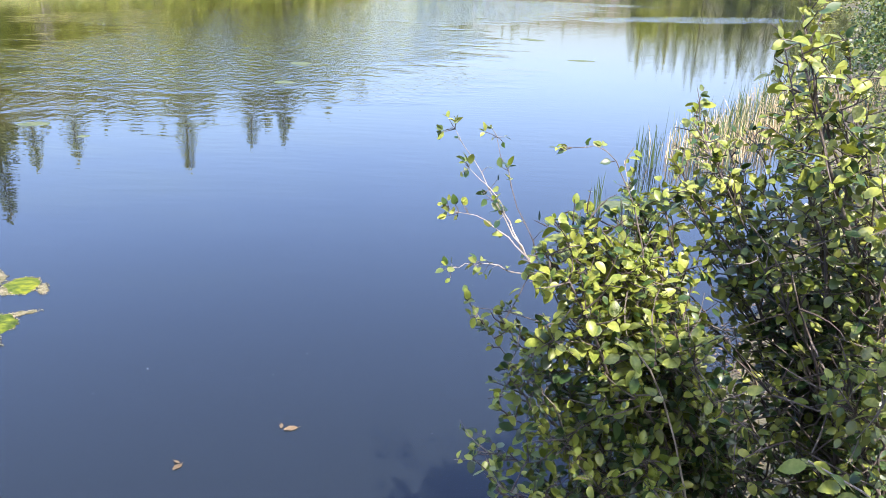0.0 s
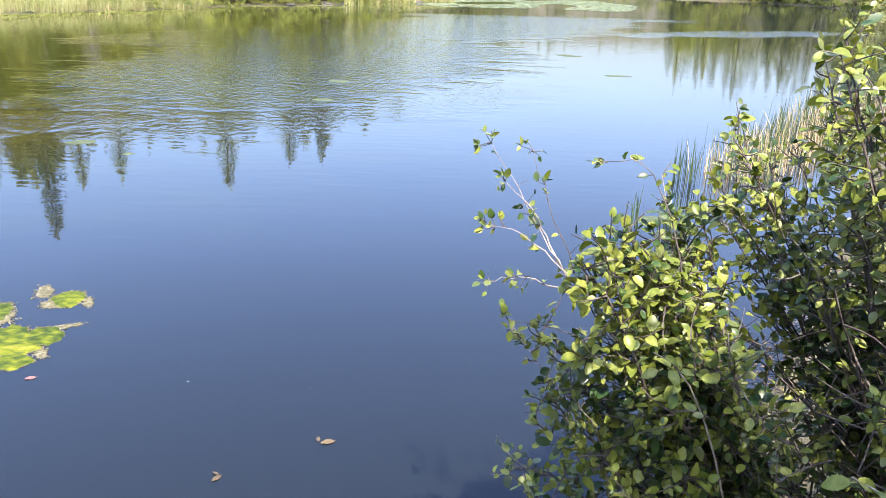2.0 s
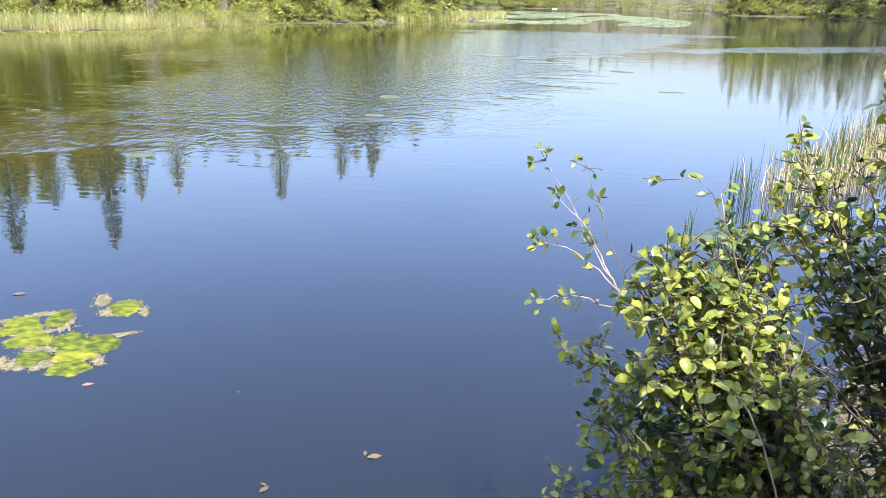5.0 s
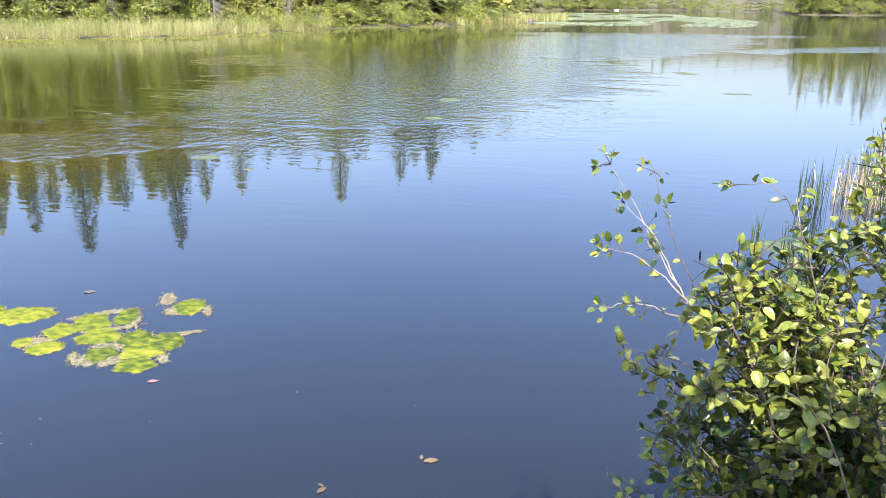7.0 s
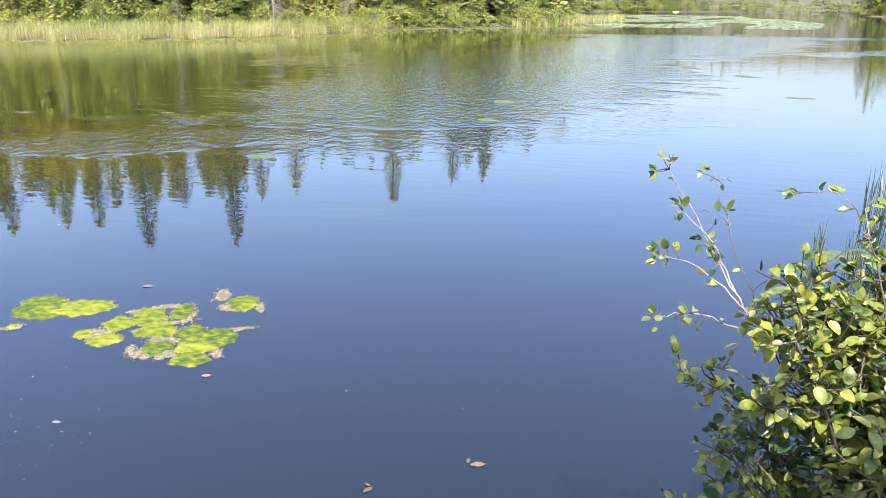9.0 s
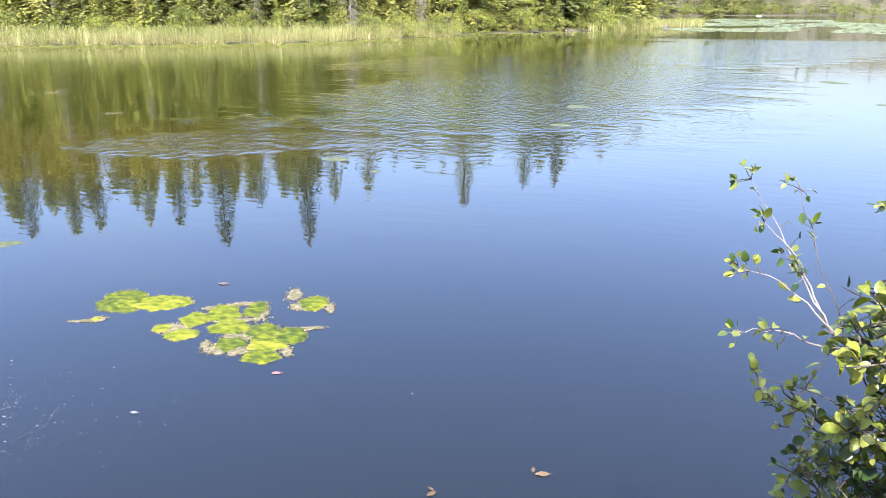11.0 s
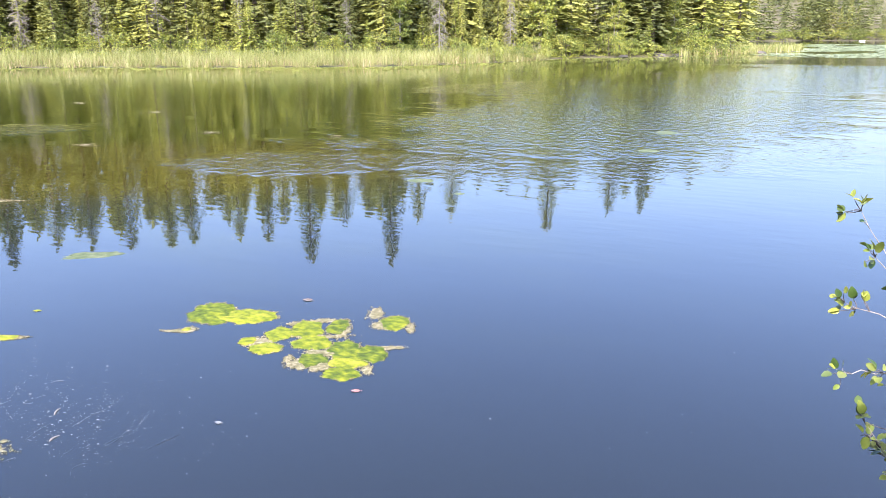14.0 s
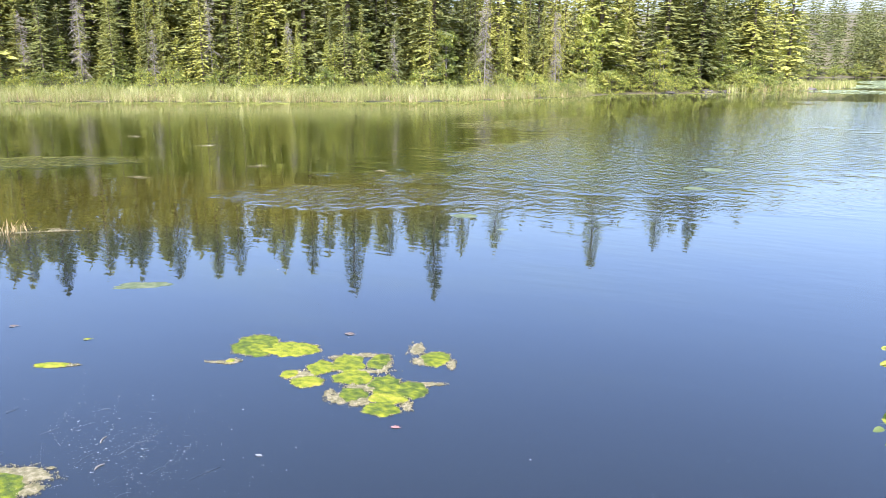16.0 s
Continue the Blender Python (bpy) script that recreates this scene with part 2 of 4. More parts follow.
# ---- mesh tools ----
def mesh_of(name, verts, faces, material, smooth=False):
    me = bpy.data.meshes.new(name)
    me.from_pydata(verts, [], faces)
    me.materials.append(material)
    if smooth:
        me.polygons.foreach_set("use_smooth", [True] * len(me.polygons))
    me.update()
    return me


def part(name, me, parent, label="", kind=""):
    ob = new(name, me)
    ob.parent = parent
    return tagged(ob, label=label, kind=kind)


def thing(name, place, label, category, group="", kind=""):
    ob = new(name)
    ob.location = place
    return tagged(ob, label, category, group, kind)


class Heap:
    """Collects verts and faces of one mesh."""

    def __init__(self):
        self.v, self.f = [], []

    def add(self, verts, faces):
        k = len(self.v)
        self.v += [tuple(p) for p in verts]
        self.f += [tuple(i + k for i in face) for face in faces]

    def tube(self, pts, radii, sides=6):
        k, n = len(self.v), len(pts)
        for i, (p, r) in enumerate(zip(pts, radii)):
            d = (pts[min(i + 1, n - 1)] - pts[max(i - 1, 0)]).normalized()
            a = d.cross(Vector((0.31, 0.17, 0.93)) if abs(d.z) < 0.9 else Vector((1, 0.2, 0))).normalized()
            b = d.cross(a)
            for s in range(sides):
                w = 2 * math.pi * s / sides
                self.v.append(tuple(p + a * (r * math.cos(w)) + b * (r * math.sin(w))))
        for i in range(n - 1):
            for s in range(sides):
                t = (s + 1) % sides
                self.f.append((k + i * sides + s, k + i * sides + t, k + (i + 1) * sides + t, k + (i + 1) * sides + s))
        self.f.append(tuple(k + (n - 1) * sides + s for s in range(sides)))
        self.f.append(tuple(k + s for s in reversed(range(sides))))

    def mesh(self, name, material, smooth=False):
        return mesh_of(name, self.v, self.f, material, smooth)


def bend(a, b, c, n):
    """n points on the curve from a by b to c."""
    return [a * (1 - t) ** 2 + b * (2 * t * (1 - t)) + c * t * t for t in (i / (n - 1) for i in range(n))]


def any_way(rng):
    while True:
        v = Vector((rng.uniform(-1, 1), rng.uniform(-1, 1), rng.uniform(-1, 1)))
        if 0.05 < v.length < 1:
            return v.normalized()


# ---- the land and the pond ----
SHORE = np.array([(0.5, 1.75), (-0.8, 1.35), (-3, 0.7), (-8, -1.2), (-20, -6), (-45, -10), (-74, 0), (-74, 22), (-62, 37), (-52.3, 43.6), (-41.5, 49), (-31.5, 55.4),
                  (-28.4, 62), (-24.6, 71), (-24.2, 80), (-18.6, 82.5), (-14, 88.5), (-9.5, 99), (-4.2, 114), (-3.2, 121), (-8, 127), (-22, 150), (-20, 185), (-7, 206), (21, 219),
                  (35, 187), (41, 167), (54, 165), (58, 140), (51, 105), (39, 75), (27.5, 50), (17.5, 33), (11.5, 22), (7.4, 14.5), (5.4, 10.6), (3.9, 8.0),
                  (2.75, 6.0), (2.0, 4.7), (1.45, 3.4), (1.15, 2.4)])


SHORE_A, SHORE_AB = SHORE, np.roll(SHORE, -1, axis=0) - SHORE


def inland(x, y):
    """Metres from the water's edge, positive on land."""
    px, py = np.ravel(x).astype(float), np.ravel(y).astype(float)
    out = np.empty(len(px))
    for lo in range(0, len(px), 20000):
        qx, qy = px[lo:lo + 20000, None], py[lo:lo + 20000, None]
        ax, ay, dx, dy = SHORE_A[:, 0], SHORE_A[:, 1], SHORE_AB[:, 0], SHORE_AB[:, 1]
        t = np.clip(((qx - ax) * dx + (qy - ay) * dy) / (dx * dx + dy * dy), 0, 1)
        best = np.sqrt(((qx - ax - t * dx) ** 2 + (qy - ay - t * dy) ** 2).min(axis=1))
        cross = (ay > qy) != (ay + dy > qy)
        hits = (cross & (qx < dx * (qy - ay) / np.where(dy == 0, 1e-9, dy) + ax)).sum(axis=1)
        out[lo:lo + 20000] = np.where(hits % 2 == 1, -best, best)
    return out.reshape(np.shape(x))


def land(x, y):
    """Height of ground and pond bed."""
    x, y = np.asarray(x, float), np.asarray(y, float)
    d = inland(x, y)
    r = np.hypot(x, y)
    up = np.clip(d / 1.5, 0, 1)
    near_bank = 1.2 * up * up * (3 - 2 * up) * np.exp(-((r / 5.0) ** 2))
    lumps = 0.05 * np.sin(x * 1.7 + 0.6 * y) * np.sin(y * 1.3 - 0.4 * x) * np.clip(d, 0, 1)
    hill = 27 * (1 - np.exp(-np.clip(d - 10, 0, None) / 75)) * np.clip((y - 20) / 60, 0, 1)
    dry = 0.30 * (1 - np.exp(-np.clip(d, 0, None) / 2.5)) + near_bank + lumps + hill
    bed = -0.15 * (1 - np.exp(np.clip(d, None, 0) / 0.9))
    return np.where(d > 0, dry, bed)


def land_z(x, y):
    return float(land(np.array([x]), np.array([y]))[0])


def build_ground():
    n, a = 220, 4.0
    k = math.asinh(2600 / a)
    u = np.linspace(-1, 1, n)
    s = a * np.sinh(k * u)
    X, Y = np.meshgrid(s, s + 2.0)
    Z = land(X, Y)
    verts = np.stack([X, Y, Z], -1).reshape(-1, 3).tolist()
    i = np.arange(n * n).reshape(n, n)
    faces = np.stack([i[:-1, :-1], i[:-1, 1:], i[1:, 1:], i[1:, :-1]], -1).reshape(-1, 4).tolist()
    me = mesh_of("ground", verts, faces, M_GROUND, True)
    me.materials.append(M_SILT)
    wet = (Z[:-1, :-1] + Z[1:, 1:]).reshape(-1) < -0.1
    me.polygons.foreach_set("material_index", wet.astype(np.int32))
    tagged(new("ground", me), "brown forest floor with litter sloping into the pond", "ground", kind="structure")


def build_water():
    n = 40
    xs, ys = np.linspace(-150, 130, n), np.linspace(-40, 260, n)
    verts = [(x, y, 0.0) for y in ys for x in xs]
    faces = [(j * n + i, j * n + i + 1, (j + 1) * n + i + 1, (j + 1) * n + i) for j in range(n - 1) for i in range(n - 1)]
    tagged(new("water", mesh_of("water", verts, faces, M_WATER)), "calm blue pond water reflecting sky and trees", "water", kind="structure")


build_ground()
build_water()


# ---- trees ----
def quads(c, along, across):
    """Lens-shaped sprays: four corners each, at c, along and across."""
    n = len(c)
    v = np.stack([c, c + along * 0.45 + across, c + along, c + along * 0.45 - across], 1).reshape(-1, 3)
    f = np.arange(4 * n).reshape(n, 4)
    return v, f


def spruce_mesh(seed, height, radius, layers, sprays, bare=0.06, droop=0.35, fat=1.0, material=None):
    rng = np.random.default_rng(seed)
    C, A, B = [], [], []
    z = height * bare
    while z < height * 0.985:
        q = 1 - z / height
        reach = radius * (q ** 0.85) * rng.uniform(0.8, 1.15) * (0.55 + 0.45 * min(1, (z / height) / 0.15)) + 0.08
        count = int(rng.integers(5, 8))
        az0 = rng.uniform(0, 6.28)
        for b in range(count):
            az = az0 + 6.283 * b / count + rng.normal(0, 0.25)
            r = reach * rng.uniform(0.65, 1.12)
            out = np.array([math.cos(az), math.sin(az), 0.0])
            side = np.array([-out[1], out[0], 0.0])
            lift = rng.uniform(-0.1, 0.2)
            m = max(2, int(sprays * r / radius + 1))
            for s in (np.arange(m) + rng.uniform(0.1, 0.9, m)) / m:
                zz = z + r * (lift * s - droop * s * s * 1.3 + 0.18 * s ** 4)
                p = out * (r * s) + np.array([0, 0, zz])
                size = (0.19 + 0.16 * r * (1 - 0.55 * s) / max(1.0, radius * 0.6)) * fat
                for sg in (-1, 1, 0):
                    way = out * rng.uniform(0.5, 1.0) + side * (sg * rng.uniform(0.5, 1.0)) + np.array([0, 0, rng.uniform(-0.55, 0.08)])
                    way /= np.linalg.norm(way)
                    flat = np.cross(way, np.array([rng.normal(0, 0.45), rng.normal(0, 0.45), 0.8]) + out * 1.3)
                    flat /= np.linalg.norm(flat) + 1e-6
                    ln = size * rng.uniform(0.7, 1.35)
                    C.append(p)
                    A.append(way * ln)
                    B.append(flat * ln * rng.uniform(0.15, 0.25) * (1.0 if fat < 1.1 else 1.4))
        z += height * 0.86 / layers * rng.uniform(0.75, 1.25) * (0.7 + 0.5 * q)
    for i in range(10):
        w = rng.normal(0, 0.25, 3) + np.array([0, 0, 1.0])
        C.append(np.array([0, 0, height * (0.955 + 0.004 * i)]))
        A.append(w * 0.035 * height * rng.uniform(0.5, 1))
        B.append(np.cross(w, rng.normal(0, 1, 3)) * 0.04)
    v, f = quads(np.array(C), np.array(A), np.array(B))
    return mesh_of("spruce_crown", v.tolist(), f.tolist(), material or M_SPRUCE)


def trunk_mesh(seed, height, r0, material, lean=0.0):
    rng = random.Random(seed)
    h = Heap()
    pts = [Vector((lean * z * z / height + rng.uniform(-0.01, 0.01) * height * 0.15, rng.uniform(-0.01, 0.01) * height * 0.15, z)) for z in [height * i / 9 - (0.3 if i == 0 else 0) for i in range(10)]]
    h.tube(pts, [r0 * (1 - 0.93 * i / 9) * (1.25 if i == 0 else 1) for i in range(10)], 8)
    return h.mesh("trunk", material, True)


def dead_mesh(seed, height):
    """Bare, drooping side branches of a dead conifer."""
    rng = random.Random(seed)
    h = Heap()
    for i in range(150):
        z = height * rng.uniform(0.06, 0.97)
        az, r = rng.uniform(0, 6.28), (0.5 + 1.5 * (1 - z / height)) * rng.uniform(0.4, 1.0)
        o = Vector((math.cos(az), math.sin(az), 0))
        end = o * r + Vector((0, 0, z - r * rng.uniform(0.1, 0.7)))
        pts = bend(Vector((0, 0, z)), o * r * 0.5 + Vector((0, 0, z + 0.05)), end, 4)
        h.tube(pts, [0.025, 0.02, 0.014, 0.006], 4)
        for j in range(9):
            a = pts[1].lerp(pts[3], rng.random())
            h.tube([a, a + (o * 0.4 + any_way(rng) * 0.7 - Vector((0, 0, 0.5))) * rng.uniform(0.2, 0.5)], [0.010, 0.004], 3)
    return h.mesh("branches", M_GREYWOOD)


def broadleaf(seed, height, spread, clumps, per, leaf, trunk_material, leaf_material, stems=1, low=0.3):
    """Trunk or stems with limbs, and a crown of many small leaves in uneven clumps."""
    rng = random.Random(seed)
    h = Heap()
    C, A, B = [], [], []
    tops = []
    for s in range(stems):
        az = rng.uniform(0, 6.28)
        lean = Vector((math.cos(az), math.sin(az), 0)) * (spread * (0.1 if stems == 1 else 0.55) * rng.random())
        top = lean + Vector((0, 0, height * rng.uniform(0.85, 0.97)))
        foot = lean * 0.12
        pts = bend(foot + Vector((0, 0, -0.3)), foot + Vector((0, 0, height * 0.5)), top, 7)
        h.tube(pts, [height * 0.012 * (1.15 - i / 6.2) / (1 if stems == 1 else 1.8) for i in range(7)], 6)
        tops.append(pts)
    for c in range(clumps):
        pts = tops[c % stems]
        s = low + (1 - low) * rng.random()
        a = pts[min(6, int(s * 6))]
        az = rng.uniform(0, 6.28)
        r = spread * math.sin(math.pi * min(0.97, 0.18 + 0.8 * (s - low) / (1 - low))) * rng.uniform(0.35, 1.0)
        c0 = a + Vector((math.cos(az) * r, math.sin(az) * r, rng.uniform(-0.03, 0.10) * height))
        h.tube(bend(a, (a + c0) / 2 + Vector((0, 0, 0.12 * r)), c0, 4), [height * 0.004, height * 0.003, height * 0.002, height * 0.001], 3)
        size = spread * rng.uniform(0.16, 0.34)
        for i in range(per):
            o = any_way(rng) * (size * rng.random() ** 0.5)
            p = c0 + Vector((o.x, o.y, o.z * 0.65))
            w = (any_way(rng) + Vector((0, 0, -0.3))).normalized()
            q = w.cross(any_way(rng)).normalized()
            ln = leaf * rng.uniform(0.6, 1.3)
            C.append(p)
            A.append(w * ln)
            B.append(q * ln * 0.36)
    v, f = quads(np.array(C), np.array(A), np.array(B))
    return h.mesh("limbs", trunk_material, True), mesh_of("crown", v.tolist(), f.tolist(), leaf_material)


def tree(name, wood, crown, label, category, group, wood_name="trunk", crown_name="crown"):
    t = thing(name, (0, 0, 0), label, category, group)
    part(wood_name, wood, t)
    part(crown_name, crown, t)
    return t


STOCK = {}
far_spruce = "spruces on the far shore"
STOCK["spruce"] = [tree("spruce_tree", trunk_mesh(s, 15, 0.16, M_BARK), spruce_mesh(s, 15, r, lay, spr, bare, dr, 0.9), lab, "tree", far_spruce)
                   for s, r, lay, spr, bare, dr, lab in ((1, 2.6, 58, 7, 0.05, 0.35, "tall dark green spruce with drooping branches on the far shore"),
                                                         (2, 2.2, 58, 7, 0.08, 0.45, "slender dark spruce with thin lower branches in the forest"),
                                                         (3, 3.0, 56, 7, 0.04, 0.30, "broad green spruce branched down to the ground"),
                                                         (4, 1.9, 58, 7, 0.10, 0.50, "narrow spruce with a pointed top behind the reeds"))]
STOCK["far"] = [tree("spruce_tree", trunk_mesh(s, 15, 0.18, M_BARK), spruce_mesh(s, 15, r, 30, 4, 0.05, 0.35, 1.45), "distant spruce in the dense woods across the pond, also copied unseen behind the camera", "tree", "spruces of the distant woods")
                for s, r in ((11, 2.6), (12, 2.1), (13, 3.0))]
STOCK["small"] = [tree("young_spruce", trunk_mesh(s, 6, 0.07, M_BARK), spruce_mesh(s, 6, 1.7, 22, 5, 0.02, 0.3, 0.8, M_LARCH), "young yellow-green conifer at the forest edge", "tree", "young conifers at the forest edge") for s in (21, 22, 23)]
STOCK["dead"] = [tree("dead_tree", trunk_mesh(s, 12, 0.085, M_GREYWOOD, 0.03), dead_mesh(s, 12), "bare grey dead conifer among green spruces", "tree", "dead conifers", "trunk", "dead_growth") for s in (31, 32)]
w1, c1 = broadleaf(41, 7.5, 1.7, 66, 80, 0.17, M_BIRCHBARK, M_BROAD, 1, 0.30)
STOCK["birch"] = [tree("birch_tree", w1, c1, "slim birch with fresh bright green leaves at the reeds", "tree", "birches", "trunk")]
for s in (42, 43):
    w1, c1 = broadleaf(s, 9.5, 2.3, 70, 70, 0.24, M_BIRCHBARK, M_BROAD, 2, 0.22)
    STOCK["birch"].append(tree("broadleaf_tree", w1, c1, "leafy yellow-green broadleaf tree on the far bank", "tree", "broadleaf trees on the far bank", "trunk"))
STOCK["shrub"] = []
for s in (51, 52, 53):
    w1, c1 = broadleaf(s, 2.6, 1.7, 40, 36, 0.13, M_TWIG, M_BROAD, 6, 0.12)
    STOCK["shrub"].append(tree("shore_shrub", w1, c1, "rounded light green shrub at the edge of the woods", "shrub", "shrubs along the forest edge", "branchwork"))
STOCK["alder"] = []
for s in (54, 55):
    w1, c1 = broadleaf(s, 2.6, 1.7, 60, 60, 0.085, M_TWIG, M_ALDER, 7, 0.10)
    STOCK["alder"].append(tree("alder_shrub", w1, c1, "dark green alder shrub leaning out from the bank", "shrub", "alder shrubs along the near bank", "branchwork"))
USED = set()


def plant(kind, which, x, y, height, base, turn=None, wide=1.0):
    """Stands a stocked tree at x, y, scaled to that height; base is the stocked one's height."""
    ob = STOCK[kind][which % len(STOCK[kind])]
    k = height / base
    m = pose(x, y, land_z(x, y) - 0.05, 0, 0, turn if turn is not None else (x * 37.7 + y * 91.3) % 360)
    if ob.name not in USED:
        USED.add(ob.name)
        ob.scale = (k * wide, k * wide, k)
        ob.matrix_basis = m @ Matrix.Diagonal((*ob.scale, 1))
        return ob
    old = tuple(ob.scale)
    ob.scale = (k * wide, k * wide, k)
    c = copy_thing(ob, m)
    ob.scale = old
    return c


def shore_point(bearing, beyond, first=False):
    """The spot on a bearing (degrees, right of the first view) that lies so many metres past the far water's edge."""
    b = radians(bearing)
    r = np.arange(20, 330, 0.5)
    d = inland(r * math.sin(b), r * math.cos(b))
    k = np.where(d < 0)[0]
    if first:
        k = k[:np.where(np.diff(k, append=k[-1] + 9) > 1)[0][0] + 1]
    rr = r[k[-1]] + 0.5 + beyond if len(k) else 80
    return rr * math.sin(b), rr * math.cos(b)


rnd = random.Random(5)
# the tall trees whose tops stand out: bearing, metres behind the edge, height over distance
TALL = [(-58.4, 11, 0.255), (-56.4, 10, 0.271), (-53.6, 12, 0.253), (-51.4, 11, 0.256), (-48.9, 12, 0.264), (-46.2, 12, 0.268), (-44.7, 11, 0.264), (-41.4, 12, 0.263),
        (-39.3, 12, 0.266), (-36.2, 10, 0.302), (-33.5, 13, 0.251), (-30.1, 9, 0.305), (-25.5, 12, 0.242), (-18.2, 6, 0.26), (-13.7, 6, 0.232), (-11.4, 6, 0.226), (-8.1, 7, 0.187)]
for i, (b, back, tan) in enumerate(TALL):
    x, y = shore_point(b, back, True)
    hgt = tan * math.hypot(x, y) - 3 - land_z(x, y)
    plant("spruce", i, x, y, hgt, 15, wide=1.7)
# the wood between and behind them
b = -66.0
while b < -5.8:
    for row, (back, share) in enumerate(((8.5, 0.62), (12.0, 0.86), (16, 0.95), (22, 0.97))):
        x, y = shore_point(b + rnd.uniform(-0.9, 0.9), back * (1.0 if b < -20 else 0.7) + rnd.uniform(-2.0, 2.0), True)
        lim = 0.246 if b < -28 else 0.205 if b < -10.5 else 0.165
        top = lim * math.hypot(x, y) - 3 - land_z(x, y)
        hgt = top * rnd.uniform(share * (0.72 if row < 2 else 0.88), min(1.02, share * 1.12))
        if inland(np.array([x]), np.array([y]))[0] > 4:
            plant("spruce" if row < 2 else "far", rnd.randrange(4), x, y, max(5, hgt), 15, wide=rnd.uniform(0.9, 1.25) * (1.15 if hgt < 10 else 1) * (1.0 if row < 2 else 1.35))
    b += 1.2
# dead ones, birches, young conifers and shrubs along the edge
for b, back, hgt, k in ((-26.4, 5.8, 9.5, 0), (-45.7, 6.8, 10.0, 1), (-54.0, 6.8, 9.0, 0), (-40.4, 6.5, 6.5, 1), (-57.3, 7, 7.5, 1), (-21.3, 6, 8, 0), (-49.5, 6.8, 6, 0), (-33.0, 6.6, 5.5, 1)):
    plant("dead", k, *shore_point(b, back, True), hgt, 12)
for b, back, hgt, k in ((-29.2, 6.5, 6.6, 0), (-17.0, 4.5, 8.5, 1), (-13.9, 3.5, 6.2, 2), (-10.0, 4.5, 6.5, 1), (-7.6, 5.0, 5.0, 2), (-19.2, 7, 9, 2), (-35.2, 8, 6.5, 0)):
    plant("birch", k, *shore_point(b, back, True), hgt, 7.5 if k == 0 else 9.5)
for i in range(46):
    b = -63 + 56 * (i + rnd.uniform(0, 0.9)) / 46
    plant("small", i, *shore_point(b, rnd.uniform(5.5, 8.0) if b < -20 else rnd.uniform(1.5, 4), True), rnd.uniform(1.8, 5.5), 6, wide=rnd.uniform(0.8, 1.2))
for i in range(54):
    b = -64 + 58.5 * (i + rnd.uniform(0, 0.9)) / 54
    plant("shrub", i, *shore_point(b, rnd.uniform(4.6, 7.0) if b < -25 else rnd.uniform(0.1, 1.8), True), rnd.uniform(1.3, 2.8), 2.6, wide=rnd.uniform(0.9, 1.3))
# the woods across the bay, on rising ground
def distant_woods(count):
    crowns = []
    for seed, r in ((61, 2.9), (62, 2.4), (63, 3.3)):
        me = spruce_mesh(seed, 15, r, 12, 2, 0.03, 0.35, 1.8)
        co = np.empty(len(me.vertices) * 3)
        me.vertices.foreach_get("co", co)
        crowns.append(co.reshape(-1, 3))
    V = []
    for i in range(count):
        q = -9.5 + 13 * rnd.random() if i % 5 < 3 else 3.5 + 23.5 * rnd.random()
        x, y = shore_point(q, 3 + (95 if q < 3 else 60) * rnd.random() ** 1.5)
        k = rnd.uniform(8, 13.5) / 15 * (1.2 if q > 13 else 1.0 if q < 2 else 0.7)
        a = rnd.uniform(0, 6.28)
        c, sn = math.cos(a) * k * rnd.uniform(0.9, 1.3), math.sin(a) * k * rnd.uniform(0.9, 1.3)
        p = crowns[i % 3]
        V.append(np.column_stack([x + c * p[:, 0] - sn * p[:, 1], y + sn * p[:, 0] + c * p[:, 1], land_z(x, y) + k * p[:, 2]]))
    V = np.concatenate(V)
    F = np.arange(len(V)).reshape(-1, 4)
    tagged(new("distant_woods", mesh_of("distant_woods", V.tolist(), F.tolist(), M_SPRUCE)), "dense spruce woods on the hillside across the pond", "woods", kind="stuff")


distant_woods(420)
for i, b in enumerate((-1.6, -1.0, -0.5, -0.1, 0.3, 0.8, 1.3)):
    plant("far", i, *shore_point(b, 4 + 5 * (i % 3)), 8 + 1.5 * (i % 2), 15, wide=1.2)
for b, back, tan in ((14.1, 4, 0.119), (15.9, 4, 0.110), (18.0, 4, 0.129), (20.9, 4, 0.115)):
    x, y = shore_point(b, back)
    plant("far", 1, x, y, tan * math.hypot(x, y) - 3, 15)
for i in range(40):
    b = -9 + 34 * (i + rnd.random()) / 40
    plant("shrub", i, *shore_point(b, rnd.uniform(0.8, 2.5)), rnd.uniform(1.8, 3.6), 2.6, wide=1.3)
for i in range(14):
    b = 13.2 + 12 * rnd.random()
    plant("birch", 1 + i % 2, *shore_point(b, rnd.uniform(2, 16)), rnd.uniform(7, 12), 9.5, wide=1.2)
plant("spruce", 2, 27.5, 57.5, 5.0, 15, wide=1.4)


